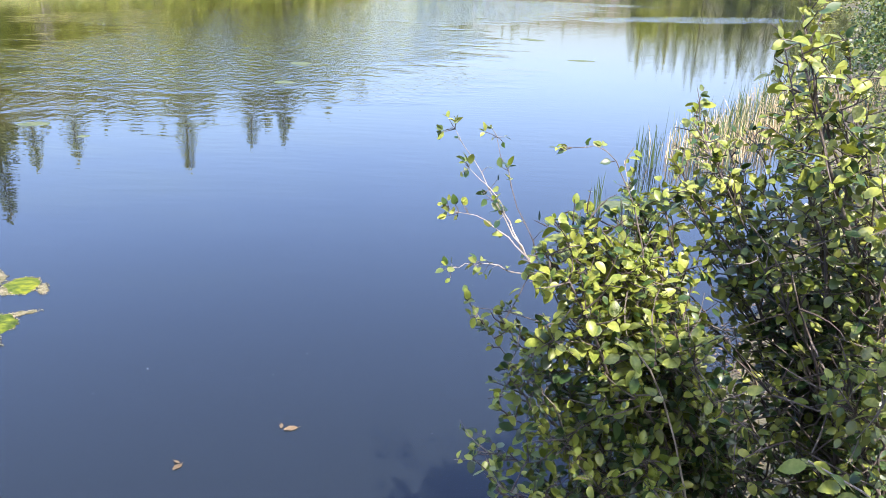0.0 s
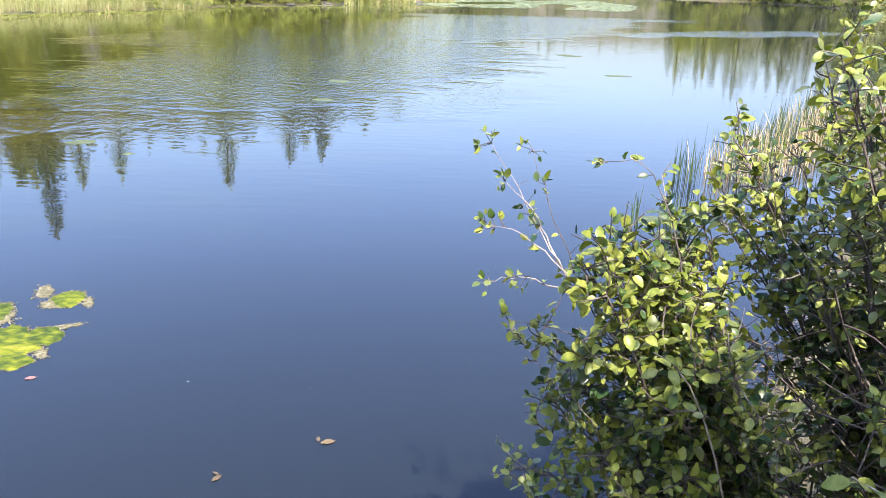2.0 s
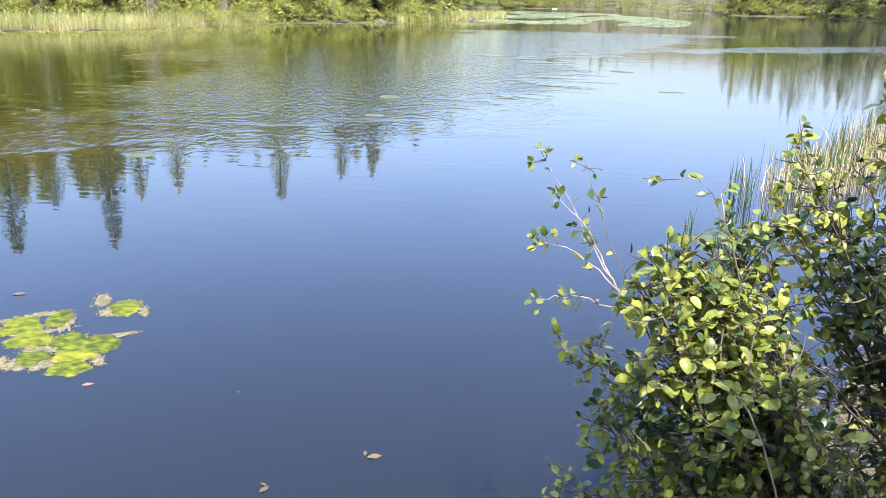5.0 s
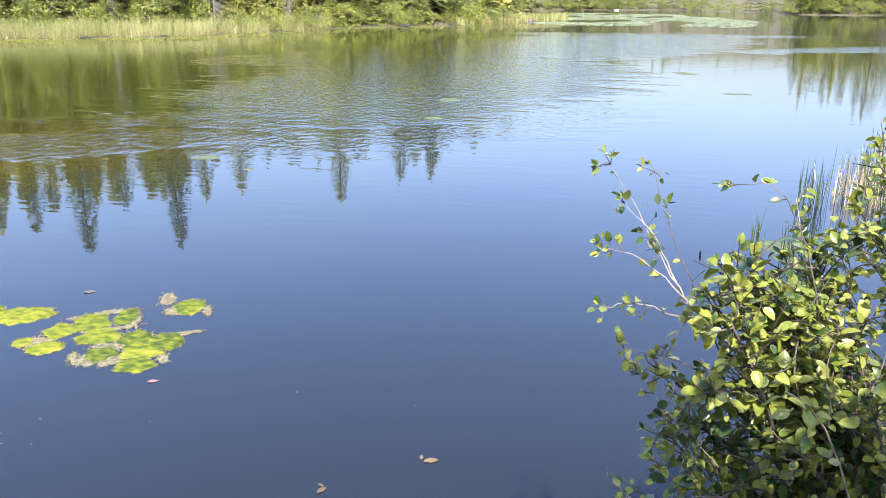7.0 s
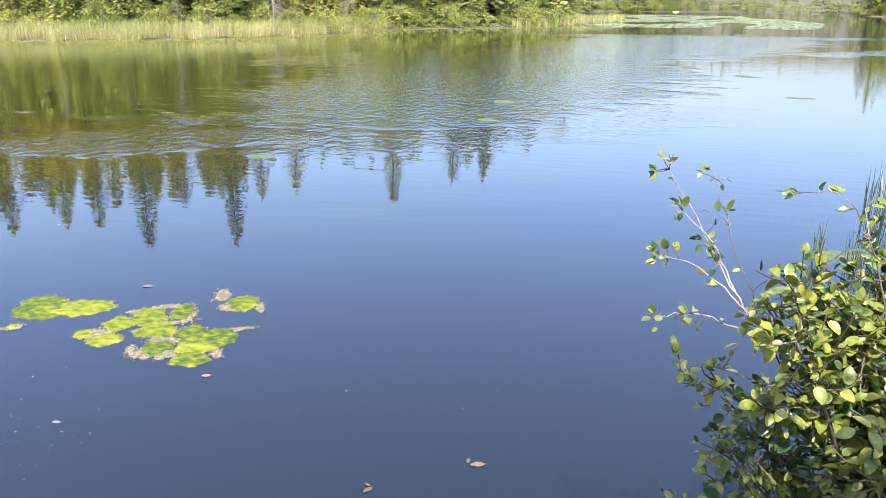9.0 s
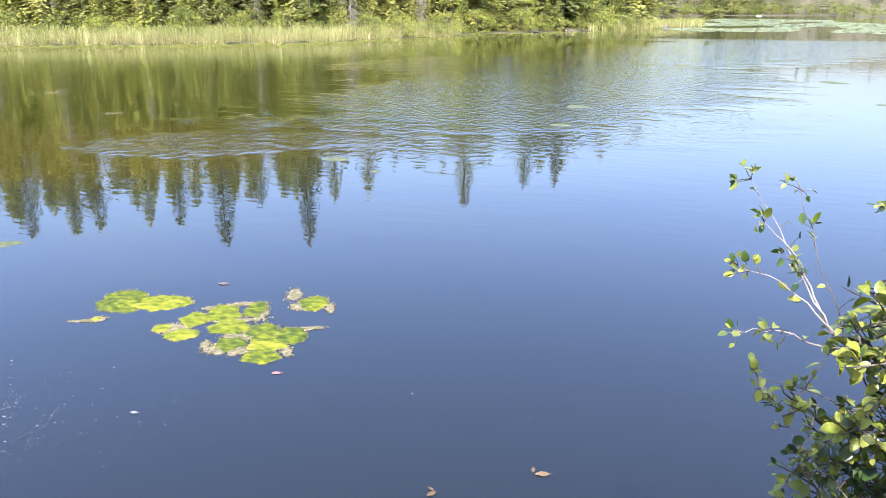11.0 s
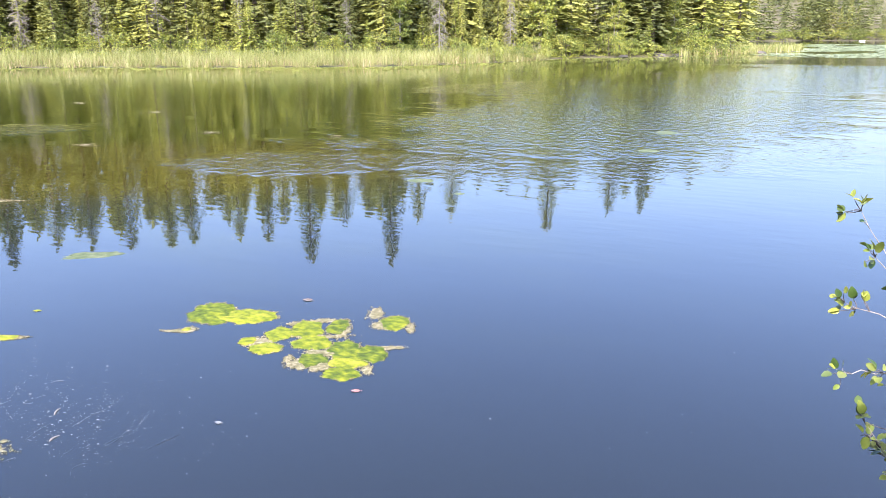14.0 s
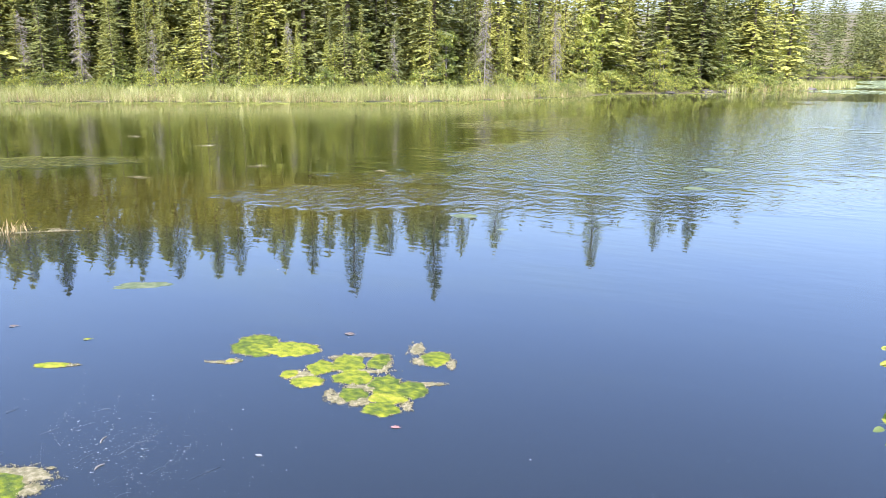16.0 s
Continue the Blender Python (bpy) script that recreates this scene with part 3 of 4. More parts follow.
# ---- reeds ----
def blades(spots, low, high, width, seed, tilt=0.12, foot=-0.15):
    """Standing blades, each bent at half height."""
    rng = np.random.default_rng(seed)
    n = len(spots)
    h = rng.uniform(low, high, n)
    az = rng.uniform(0, 6.283, n)
    face = rng.uniform(0, 6.283, n)
    t = np.abs(rng.normal(0, tilt, n))
    lean = np.stack([np.cos(az), np.sin(az)], 1)
    w = np.stack([np.cos(face), np.sin(face)], 1) * (width * rng.uniform(0.6, 1.3, n))[:, None]
    V = np.zeros((n, 7, 3))
    for k, (s, ww) in enumerate(((0.0, 0.5), (0.55, 0.55), (0.85, 0.35))):
        c = spots[:, :2] + lean * (t * h * s * s)[:, None]
        V[:, 2 * k, :2], V[:, 2 * k + 1, :2] = c - w * ww, c + w * ww
        V[:, 2 * k, 2] = V[:, 2 * k + 1, 2] = spots[:, 2] + foot + h * s * (1 - 0.2 * t * s)
    V[:, 6, :2] = spots[:, :2] + lean * (t * h)[:, None]
    V[:, 6, 2] = spots[:, 2] + h * (1 - 0.25 * t) + foot
    b = (np.arange(n) * 7)[:, None]
    f4 = np.concatenate([b + np.array([0, 1, 3, 2]), b + np.array([2, 3, 5, 4])]).tolist()
    f3 = (b + np.array([4, 5, 6])).tolist()
    return V.reshape(-1, 3).tolist(), f4 + f3


def reed_bed(name, spots, kinds, label):
    bed = thing(name, (0, 0, 0), label, "reeds", kind="stuff")
    rng = np.random.default_rng(len(spots))
    pick = rng.random(len(spots))
    at = 0.0
    for i, (pname, share, low, high, width, material, tilt) in enumerate(kinds):
        sel = spots[(pick >= at) & (pick < at + share)]
        at += share
        v, f = blades(sel, low, high, width, 70 + i, tilt)
        part(pname, mesh_of(pname, v, f, material), bed, kind="stuff")
    return bed


def strip_spots(n, b0, b1, deep, seed):
    """Spots in the belt of reeds along the far edge."""
    rng = np.random.default_rng(seed)
    b = np.linspace(b0, b1, 220)
    edge = np.array([shore_point(q, 0, True) for q in b])
    ways = edge / np.hypot(edge[:, 0], edge[:, 1])[:, None]
    k = rng.uniform(0, len(b) - 1.001, n)
    i = k.astype(int)
    p = edge[i] + (edge[i + 1] - edge[i]) * (k - i)[:, None]
    back = deep[0] + (deep[1] - deep[0]) * rng.random(n) ** 1.3 + 0.5 * np.sin(k * 0.35) + 0.3 * np.sin(k * 1.1)
    p = p + ways[i] * back[:, None]
    return np.column_stack([p, np.maximum(0, land(p[:, 0], p[:, 1]))])


reed_bed("far_reed_bed", strip_spots(34000, -66, -18.5, (-0.1, 7.0), 3),
         (("green_blades", 0.40, 0.7, 1.6, 0.022, M_REED, 0.25), ("arching_blades", 0.35, 0.6, 1.4, 0.020, M_REED, 0.75), ("dead_stalks", 0.25, 0.35, 1.0, 0.022, M_STRAW, 0.4)), "dense belt of pale green cattails along the far shore")
reed_bed("spit_reed_bed", strip_spots(5000, -9.5, -1.7, (-0.5, 8.0), 4),
         (("green_blades", 0.85, 0.6, 1.2, 0.045, M_REED, 0.2), ("dead_stalks", 0.15, 0.5, 1.0, 0.05, M_STRAW, 0.2)), "low green reeds on a spit of the far shore")
rg = np.random.default_rng(8)
s1 = rg.random(2600)
p1 = np.column_stack([3.75 + 6.8 * s1 + rg.uniform(-0.3, 1.9, 2600) * (0.5 + s1), 12.2 + 10.0 * s1 + rg.uniform(-0.6, 0.8, 2600), np.zeros(2600)])
reed_bed("near_reed_bed", p1, (("green_blades", 0.36, 0.6, 1.05, 0.010, M_REED_DARK, 0.10), ("pale_blades", 0.06, 0.5, 0.9, 0.010, M_REED, 0.14), ("dead_stalks", 0.58, 0.35, 0.85, 0.010, M_STRAW, 0.2)), "thin green and straw-coloured cattails standing in shallow water")
for spots, low, high in ((((3.35, 12.3), (3.48, 12.1)), 0.6, 0.95), (((2.15, 9.6), (2.5, 9.5), (2.62, 9.4)), 0.45, 0.75)):
    p2 = np.column_stack([np.repeat(np.array(spots), 18, axis=0) + rg.normal(0, 0.06, (18 * len(spots), 2)), np.zeros(18 * len(spots))])
    reed_bed("reed_tuft", p2, (("green_blades", 1.0, low, high, 0.011, M_REED_DARK, 0.08),), "dark green cattail tufts rising from open water")


p3 = np.column_stack([np.array([[-13.75, 8.2]]) + rg.normal(0, 0.16, (46, 2)), np.zeros(46)])
reed_bed("dead_reed_clump", p3, (("dead_stalks", 1.0, 0.25, 0.5, 0.014, M_STRAW, 0.5),), "clump of bleached broken reed stalks standing in the water")


# ---- floating plants ----
def rim(w, seed, wob):
    """How far a lobed outline strays from its oval at angle w."""
    return wob * (noise.noise(Vector((math.cos(w) * 1.3 + seed * 7.1, math.sin(w) * 1.3, seed * 3.3))) + 0.6 * noise.noise(Vector((math.cos(w) * 4 + seed, math.sin(w) * 4, seed * 1.7)))
                  + 0.45 * noise.noise(Vector((math.cos(w) * 11, math.sin(w) * 11, seed * 2.2))))


def blob(h, cx, cy, rx, ry, turn, seed, z=0.006, rise=0.014, wob=0.22, rings=6, seg=72):
    """A flat, lobed, slightly domed patch with an uneven outline."""
    c, s = math.cos(radians(turn)), math.sin(radians(turn))
    k = len(h.v)
    h.v.append((cx, cy, z + rise))
    for j in range(1, rings + 1):
        q = j / rings
        for i in range(seg):
            w = 2 * math.pi * i / seg
            e = 1 + rim(w, seed, wob) * q
            px, py = rx * q * e * math.cos(w), ry * q * e * math.sin(w)
            x, y = cx + c * px - s * py, cy + s * px + c * py
            lump = 0.5 + 0.8 * noise.noise(Vector((x * 6, y * 9, seed)))
            h.v.append((x, y, z + rise * max(0, lump) * (1 - q ** 4) if j < rings else z - 0.012))
    for i in range(seg):
        t = (i + 1) % seg
        h.f.append((k, k + 1 + i, k + 1 + t))
        for j in range(rings - 1):
            a = k + 1 + j * seg
            h.f.append((a + i, a + seg + i, a + seg + t, a + t))


def crumbs(h, n, cx, cy, rx, ry, turn, seed, size, edge=True, z=0.010, shape=0.0, wob=0.3):
    """Small crusty bits strewn over or round the rim of a patch."""
    rng = random.Random(seed)
    c, s = math.cos(radians(turn)), math.sin(radians(turn))
    for i in range(n):
        w = rng.uniform(0, 6.283)
        q = (rng.gauss(0.98, 0.035) if edge else rng.random() ** 0.4 * 1.05) * (1 + rim(w, shape, wob))
        if edge and noise.noise(Vector((math.cos(w) * 2.5, math.sin(w) * 2.5, shape + 9))) < -0.12:
            continue
        px, py = rx * q * math.cos(w), ry * q * math.sin(w)
        x, y = cx + c * px - s * py, cy + s * px + c * py
        r = size * rng.uniform(0.4, 1.3)
        a0 = rng.uniform(0, 6.28)
        pts = [(x + r * rng.uniform(0.5, 1.2) * math.cos(a0 + a * 1.047) * 1.4, y + r * rng.uniform(0.5, 1.2) * math.sin(a0 + a * 1.047), z - 0.006) for a in range(6)]
        h.add(pts + [(x, y, z + r * 0.2)], [(a, (a + 1) % 6, 6) for a in range(6)])


def algae_mat(label, patches, scum=()):
    """A floating mat: green patches, each with its crusty rim, and stretches of dry scum."""
    cx, cy = patches[0][0], patches[0][1]
    mat = thing("algae_mat", (cx, cy, 0), label, "algae", "algae mats")
    for i, (x, y, rx, ry, turn) in enumerate(patches):
        h = Heap()
        blob(h, x - cx, y - cy, rx * 1.02, ry * 1.02, turn, x * 3 + y, wob=0.3)
        p = part("algae_patch", h.mesh("algae_patch", M_ALGAE, True), mat)
        h = Heap()
        crumbs(h, int(120 + 520 * (rx + ry)), x - cx, y - cy, rx * 1.0, ry * 1.0, turn, i + 3, 0.0035, z=0.009, shape=x * 3 + y)
        part("scum_rim", h.mesh("scum_rim", M_SCUM), p, "pale dry crust round the patch", "stuff")
    for i, (x, y, rx, ry, turn) in enumerate(scum):
        h = Heap()
        blob(h, x - cx, y - cy, rx * 0.85, ry * 0.85, turn, x * 5 + y, 0.003, 0.008, 0.45)
        crumbs(h, int(520 * (rx + ry)), x - cx, y - cy, rx, ry, turn, i + 40, 0.006, False, shape=x * 5 + y, wob=0.45)
        part("scum_crust", h.mesh("scum_crust", M_SCUM), mat, "dry tan and whitish scum")
    return mat


algae_mat("bright yellow-green heart-shaped algae mat floating on still water", [(-5.80, 6.04, 0.28, 0.36, 27), (-5.37, 6.12, 0.34, 0.22, 27)])
algae_mat("large cluster of yellow-green algae mats with crusty tan rims",
          [(-4.65, 5.51, 0.17, 0.14, 27), (-4.92, 5.58, 0.09, 0.11, 28), (-4.75, 5.86, 0.14, 0.19, 28), (-4.58, 6.09, 0.17, 0.26, 27), (-4.33, 6.30, 0.12, 0.22, 25), (-4.32, 5.82, 0.19, 0.17, 27),
           (-3.94, 5.81, 0.18, 0.25, 27), (-3.65, 5.86, 0.16, 0.20, 26), (-4.09, 5.49, 0.15, 0.16, 28), (-3.68, 5.37, 0.18, 0.15, 27), (-3.75, 5.58, 0.20, 0.12, 27)],
          [(-4.15, 5.35, 0.12, 0.13, 28), (-3.94, 5.39, 0.11, 0.12, 29), (-4.20, 6.21, 0.07, 0.20, 25), (-4.71, 6.20, 0.19, 0.06, 26), (-4.34, 5.99, 0.34, 0.06, 27), (-3.51, 5.53, 0.06, 0.11, 29),
           (-4.54, 6.38, 0.22, 0.06, 27), (-4.30, 5.41, 0.05, 0.10, 24), (-4.80, 5.60, 0.15, 0.15, 27), (-4.06, 5.68, 0.28, 0.09, 27), (-3.56, 6.06, 0.13, 0.05, 28)])
algae_mat("small yellow-green algae mat with a ragged tan tail", [(-3.84, 6.64, 0.16, 0.21, 27)], [(-4.17, 6.81, 0.09, 0.22, 28), (-3.63, 6.59, 0.06, 0.14, 27), (-3.95, 6.52, 0.13, 0.12, 28)])
algae_mat("algae mat with a broad pale crust near the bank", [(-5.45, 2.86, 0.30, 0.20, 20)], [(-5.42, 3.06, 0.36, 0.17, 20), (-5.16, 2.99, 0.11, 0.12, 20)])
algae_mat("small tan clump of dried algae with a stringy end", [(-5.68, 5.54, 0.05, 0.05, 25)], [(-5.68, 5.54, 0.09, 0.10, 27), (-5.76, 5.47, 0.18, 0.03, 26)])
algae_mat("thin green strip of floating weed", [(-7.22, 4.55, 0.20, 0.07, 30)], [(-7.10, 4.62, 0.16, 0.04, 30)])


def sunken_weed(x, y, rx, ry, turn):
    w = thing("weed_patch", (x, y, 0), "dull green patch of weed just under the surface", "water weed", "dull weed patches")
    h = Heap()
    blob(h, 0, 0, rx, ry, turn, x + y, 0.002, 0.006, 0.45)
    part("weed_sheet", h.mesh("weed_sheet", M_ALGAE_OLD, True), w)


for spot in ((-8.80, 7.04, 0.46, 0.17, 38), (-3.90, 19.7, 0.28, 0.28, 15), (-4.18, 23.5, 0.36, 0.36, 10), (-7.25, 13.75, 0.30, 0.22, 25),
             (4.1, 33.9, 0.4, 0.35, 0), (4.85, 26.9, 0.5, 0.25, 0), (3.8, 34.3, 0.4, 0.4, 0), (2.45, 9.95, 0.30, 0.22, 10), (-6.0, 12.9, 0.12, 0.10, 20)):
    sunken_weed(*spot)


def wrack(x, y, length, turn, seed):
    """Bleached stalks and scum drifting together."""
    rng = random.Random(seed)
    w = thing("drift_wrack", (x, y, 0), "bleached reed stalks and tan scum drifting together", "wrack", "drifting wrack")
    h = Heap()
    blob(h, 0, 0, length * 0.26, length * 0.11, turn, x + y, 0.002, 0.006, 0.6)
    part("scum_sheet", h.mesh("scum_sheet", M_SCUM, True), w)
    for i in range(5):
        a = radians(turn) + rng.gauss(0, 0.35)
        d = Vector((math.cos(a), math.sin(a), 0)) * length * rng.uniform(0.25, 0.55)
        o = Vector((rng.gauss(0, 0.2) * length, rng.gauss(0, 0.08) * length, 0.012))
        h = Heap()
        h.tube(bend(o - d, o + Vector((0, 0, rng.uniform(0.0, 0.03))), o + d, 5), [0.003, 0.004, 0.004, 0.004, 0.002], 5)
        part("stalk", h.mesh("stalk", M_SCUM, True), w)


for i, spot in enumerate(((-17.6, 14.2, 0.62, 30), (-16.4, 17.6, 0.6, 38), (-22.2, 21.2, 0.9, 40), (-12.6, 18.6, 0.4, 30), (-13.2, 8.73, 0.8, 30), (-27.7, 22.4, 0.7, 40), (-13.6, 8.3, 0.5, 60), (-14.0, 8.05, 0.6, 20))):
    wrack(*spot, i)


def pads(name, label, n, seed, where, size, material):
    """Many round notched pads lying on the water."""
    rng = random.Random(seed)
    h = Heap()
    while n:
        x, y = where(rng)
        n -= 1
        r, a0 = size * rng.uniform(0.5, 1.3), rng.uniform(0, 6.28)
        k = len(h.v)
        h.v.append((x, y, 0.012))
        for i in range(8):
            a = a0 + 0.25 + 5.8 * i / 7
            h.v.append((x + r * math.cos(a), y + r * math.sin(a), 0.008 + 0.02 * rng.random()))
        h.f += [(k, k + 1 + i, k + 2 + i) for i in range(7)]
    tagged(new(name, h.mesh(name, material)), label, "water lilies", kind="stuff")


def bay(rng):
    while True:
        x, y = rng.uniform(-14, 26), rng.uniform(84, 185)
        if ((x - 5) / 19) ** 2 + ((y - 128) / 44) ** 2 < 0.8 + 0.5 * noise.noise(Vector((x * 0.09, y * 0.05, 1))) and noise.noise(Vector((x * 0.16, y * 0.06, 5))) > -0.22:
            return x, y


def fringe(rng):
    q = rng.uniform(-64, -4)
    x, y = shore_point_fast(q)
    r = math.hypot(x, y)
    back = 1 - (abs(rng.gauss(0, 1)) * (4.0 + 3.0 * noise.noise(Vector((q * 0.5, 0, 0))) if q < -22 else 6.0) - 0.6) / r
    return x * back, y * back


EDGE_B = np.linspace(-66, 0, 300)
EDGE_P = np.array([shore_point(q, 0, True) for q in EDGE_B])


def shore_point_fast(q):
    return float(np.interp(q, EDGE_B, EDGE_P[:, 0])), float(np.interp(q, EDGE_B, EDGE_P[:, 1]))


pads("lily_pads", "broad field of pale green lily pads in the far bay", 9000, 12, bay, 0.24, M_PAD)
pads("floating_weed_fringe", "yellow-green floating weed along the reeds", 11000, 13, fringe, 0.075, M_FRINGE)


# ---- drifting bits ----
def fallen_leaf(x, y, size, turn, material, label, name="floating_leaf", z=0.004):
    size *= 0.8
    h = Heap()
    n = 9
    mid = [(-size / 2 + size * i / (n - 1)) for i in range(n)]
    for i, u in enumerate(mid):
        w = 0.25 * size * math.sin(math.pi * (0.04 + 0.92 * i / (n - 1))) ** 0.8 * (1 + 0.18 * math.sin(i * 2.3))
        h.v += [(u, -w, 0.25 * w * (0.5 + 0.5 * math.sin(i))), (u, 0, 0), (u, w, 0.35 * w)]
    for i in range(n - 1):
        for j in range(2):
            h.f.append((3 * i + j, 3 * i + 3 + j, 3 * i + 4 + j, 3 * i + 1 + j))
    h.tube([Vector((size / 2, 0, 0)), Vector((size * 0.62, 0.03 * size, 0.004)), Vector((size * 0.72, 0.08 * size, 0.002))], [0.0015, 0.0012, 0.001], 4)
    ob = new(name, h.mesh(name, material))
    ob.matrix_basis = pose(x, y, z, 0, 0, turn)
    tagged(ob, label, "leaf", "drifting leaves")


fallen_leaf(-0.92, 4.44, 0.12, 20, M_DEADLEAF, "tan dead leaf floating on dark water")
fallen_leaf(-0.99, 4.47, 0.07, 100, M_DEADLEAF, "small curled brown leaf on the water")
fallen_leaf(-1.54, 3.99, 0.09, 60, M_DEADLEAF, "curled brown leaf floating near the bank")
fallen_leaf(-1.56, 4.04, 0.06, 150, M_DEADLEAF, "small curled brown leaf on the water")
fallen_leaf(-3.37, 5.12, 0.10, 25, M_PINKLEAF, "narrow reddish leaf drifting beside the algae")
fallen_leaf(-4.05, 4.18, 0.08, 10, M_SPECK, "pale curled leaf on the water")
fallen_leaf(-5.09, 6.82, 0.15, 20, M_TWIG, "dark wet leaf by the algae mats")
fallen_leaf(-7.56, 5.23, 0.11, 40, M_ALGAE, "yellow-green leaf floating alone")
fallen_leaf(-8.71, 5.09, 0.13, 40, M_TWIG, "dark sodden leaf on the water")
fallen_leaf(-5.30, 3.25, 0.09, 40, M_SCUM, "pale tan leaf near the crusty mat")
for sx, sy, sl, st in ((-5.35, 3.75, 0.11, 125), (-5.0, 3.45, 0.09, 100)):
    h = Heap()
    h.tube(bend(Vector((-sl / 2, 0, 0)), Vector((0, 0.02, 0.006)), Vector((sl / 2, -0.01, 0.0)), 5), [0.004, 0.005, 0.005, 0.004, 0.003], 6)
    ob = new("floating_stick", h.mesh("floating_stick", M_PALETWIG, True))
    ob.matrix_basis = pose(sx, sy, 0.004, 0, 0, st)
    tagged(ob, "thin bleached stick floating among specks", "stick", "floating sticks")


def speckle(name, label, spots, seed, low, high):
    rng = random.Random(seed)
    h = Heap()
    for x, y in spots:
        r, a0 = rng.uniform(low, high) * (2.6 if rng.random() < 0.08 else 1), rng.uniform(0, 6.28)
        st = rng.uniform(1, 2.6)
        h.add([(x + r * st * math.cos(a0 + 1.257 * a), y + r * math.sin(a0 + 1.257 * a), 0.002) for a in range(5)] + [(x, y, 0.004 + r * 0.4)], [(a, (a + 1) % 5, 5) for a in range(5)])
    tagged(new(name, h.mesh(name, M_SPECK)), label, "debris", kind="stuff")


rg2 = random.Random(77)
dense = []
for i in range(520):
    u, w = rg2.gauss(0, 1), rg2.gauss(0, 1)
    dense.append((-5.3 + 0.62 * u - 0.25 * w, 3.75 + 0.20 * u + 0.42 * w))
for i in range(26):
    x, y, a = -5.2 + rg2.gauss(0, 0.55), 3.7 + rg2.gauss(0, 0.35), rg2.gauss(2.45, 0.35)
    for k in range(rg2.randrange(8, 26)):
        q = rg2.uniform(-0.3, 0.3)
        dense.append((x + q * math.cos(a) + 0.4 * q * q + rg2.gauss(0, 0.022), y + q * math.sin(a) + rg2.gauss(0, 0.022)))
speckle("debris_drift", "drift of tiny pale specks on the water near the bank", dense, 3, 0.0010, 0.0034)
wisps = Heap()
for i in range(24):
    a = Vector((-5.3 + rg2.gauss(0, 0.55), 3.75 + rg2.gauss(0, 0.45), 0.004))
    w = Vector((rg2.gauss(0, 0.06), rg2.gauss(0, 0.14), 0))
    wisps.tube(bend(a, a + w * 0.5 + Vector((rg2.gauss(0, 0.05), rg2.gauss(0, 0.05), 0)), a + w, 6), [0.0006, 0.0013, 0.0009, 0.0014, 0.0008, 0.0005], 3)
tagged(new("weed_strands", wisps.mesh("weed_strands", M_SPECK)), "wispy pale strands drifting on the water", "debris", kind="stuff")
speckle("scattered_specks", "scattered tiny pale specks on the water", [(rg2.uniform(-9, 1), rg2.uniform(3.2, 9)) for i in range(110)], 4, 0.0012, 0.0036)


# ---- stones and a boat at the far bank ----
def stone(x, y, r, seed, label):
    bm = bmesh.new()
    bmesh.ops.create_icosphere(bm, subdivisions=3, radius=r)
    for v in bm.verts:
        k = 1 + 0.35 * noise.noise(v.co * (1.3 / r) + Vector((seed, 0, 0))) + 0.1 * noise.noise(v.co * (4 / r))
        v.co = Vector((v.co.x * k * 1.4, v.co.y * k, v.co.z * k * 0.55))
    me = bpy.data.meshes.new("stone")
    bm.to_mesh(me)
    bm.free()
    me.materials.append(M_STONE)
    ob = new("stone", me)
    ob.matrix_basis = pose(x, y, max(-0.05, land_z(x, y)), 0, 0, seed * 50)
    tagged(ob, label, "stone", "stones at the far bank")


stone(-16.6, 86.6, 0.55, 1, "pale flat stone at the water's edge")
stone(-14.9, 88.6, 0.5, 2, "grey rounded stone on the bank")
stone(-19.5, 82.6, 0.45, 3, "pale flat stone at the water's edge")
stone(-7.8, 103, 0.6, 4, "dark stone standing out of the lily pads")


def small_boat(x, y, turn):
    b = thing("rowing_boat", (x, y, 0), "small white rowing boat moored at the distant shore", "boat")
    b.matrix_basis = pose(x, y, 0.02, 0, 0, turn) @ Matrix.Diagonal((0.42, 0.42, 0.42, 1))
    h = Heap()
    st = 9
    for i in range(st):
        u = i / (st - 1)
        wd = 0.62 * math.sin(math.pi * (0.10 + 0.62 * u)) ** 0.7 * (1.0 if u < 0.98 else 0.1)
        xx = -1.5 + 3.0 * u
        for w, z in ((-1, 0.42 + 0.12 * u * u), (-0.75, 0.08), (0, 0.0 + 0.05 * u ** 4), (0.75, 0.08), (1, 0.42 + 0.12 * u * u)):
            h.v.append((xx, wd * w * (1 - 0.75 * u ** 4), z))
    for i in range(st - 1):
        for j in range(4):
            h.f.append((5 * i + j, 5 * i + j + 1, 5 * i + 6 + j, 5 * i + 5 + j))
    h.f.append((0, 1, 2, 3, 4))
    part("hull", h.mesh("hull", M_BOAT), b)
    for u in (-0.6, 0.3):
        h = Heap()
        h.add([(u + dx, dy, 0.30 + dz) for dz in (0, 0.04) for dx, dy in ((-0.12, -0.5), (0.12, -0.5), (0.12, 0.5), (-0.12, 0.5))],
              [(3, 2, 1, 0), (4, 5, 6, 7), (0, 1, 5, 4), (1, 2, 6, 5), (2, 3, 7, 6), (3, 0, 4, 7)])
        part("bench", h.mesh("bench", M_PALETWIG), b)


small_boat(6.05, 206.0, 15)


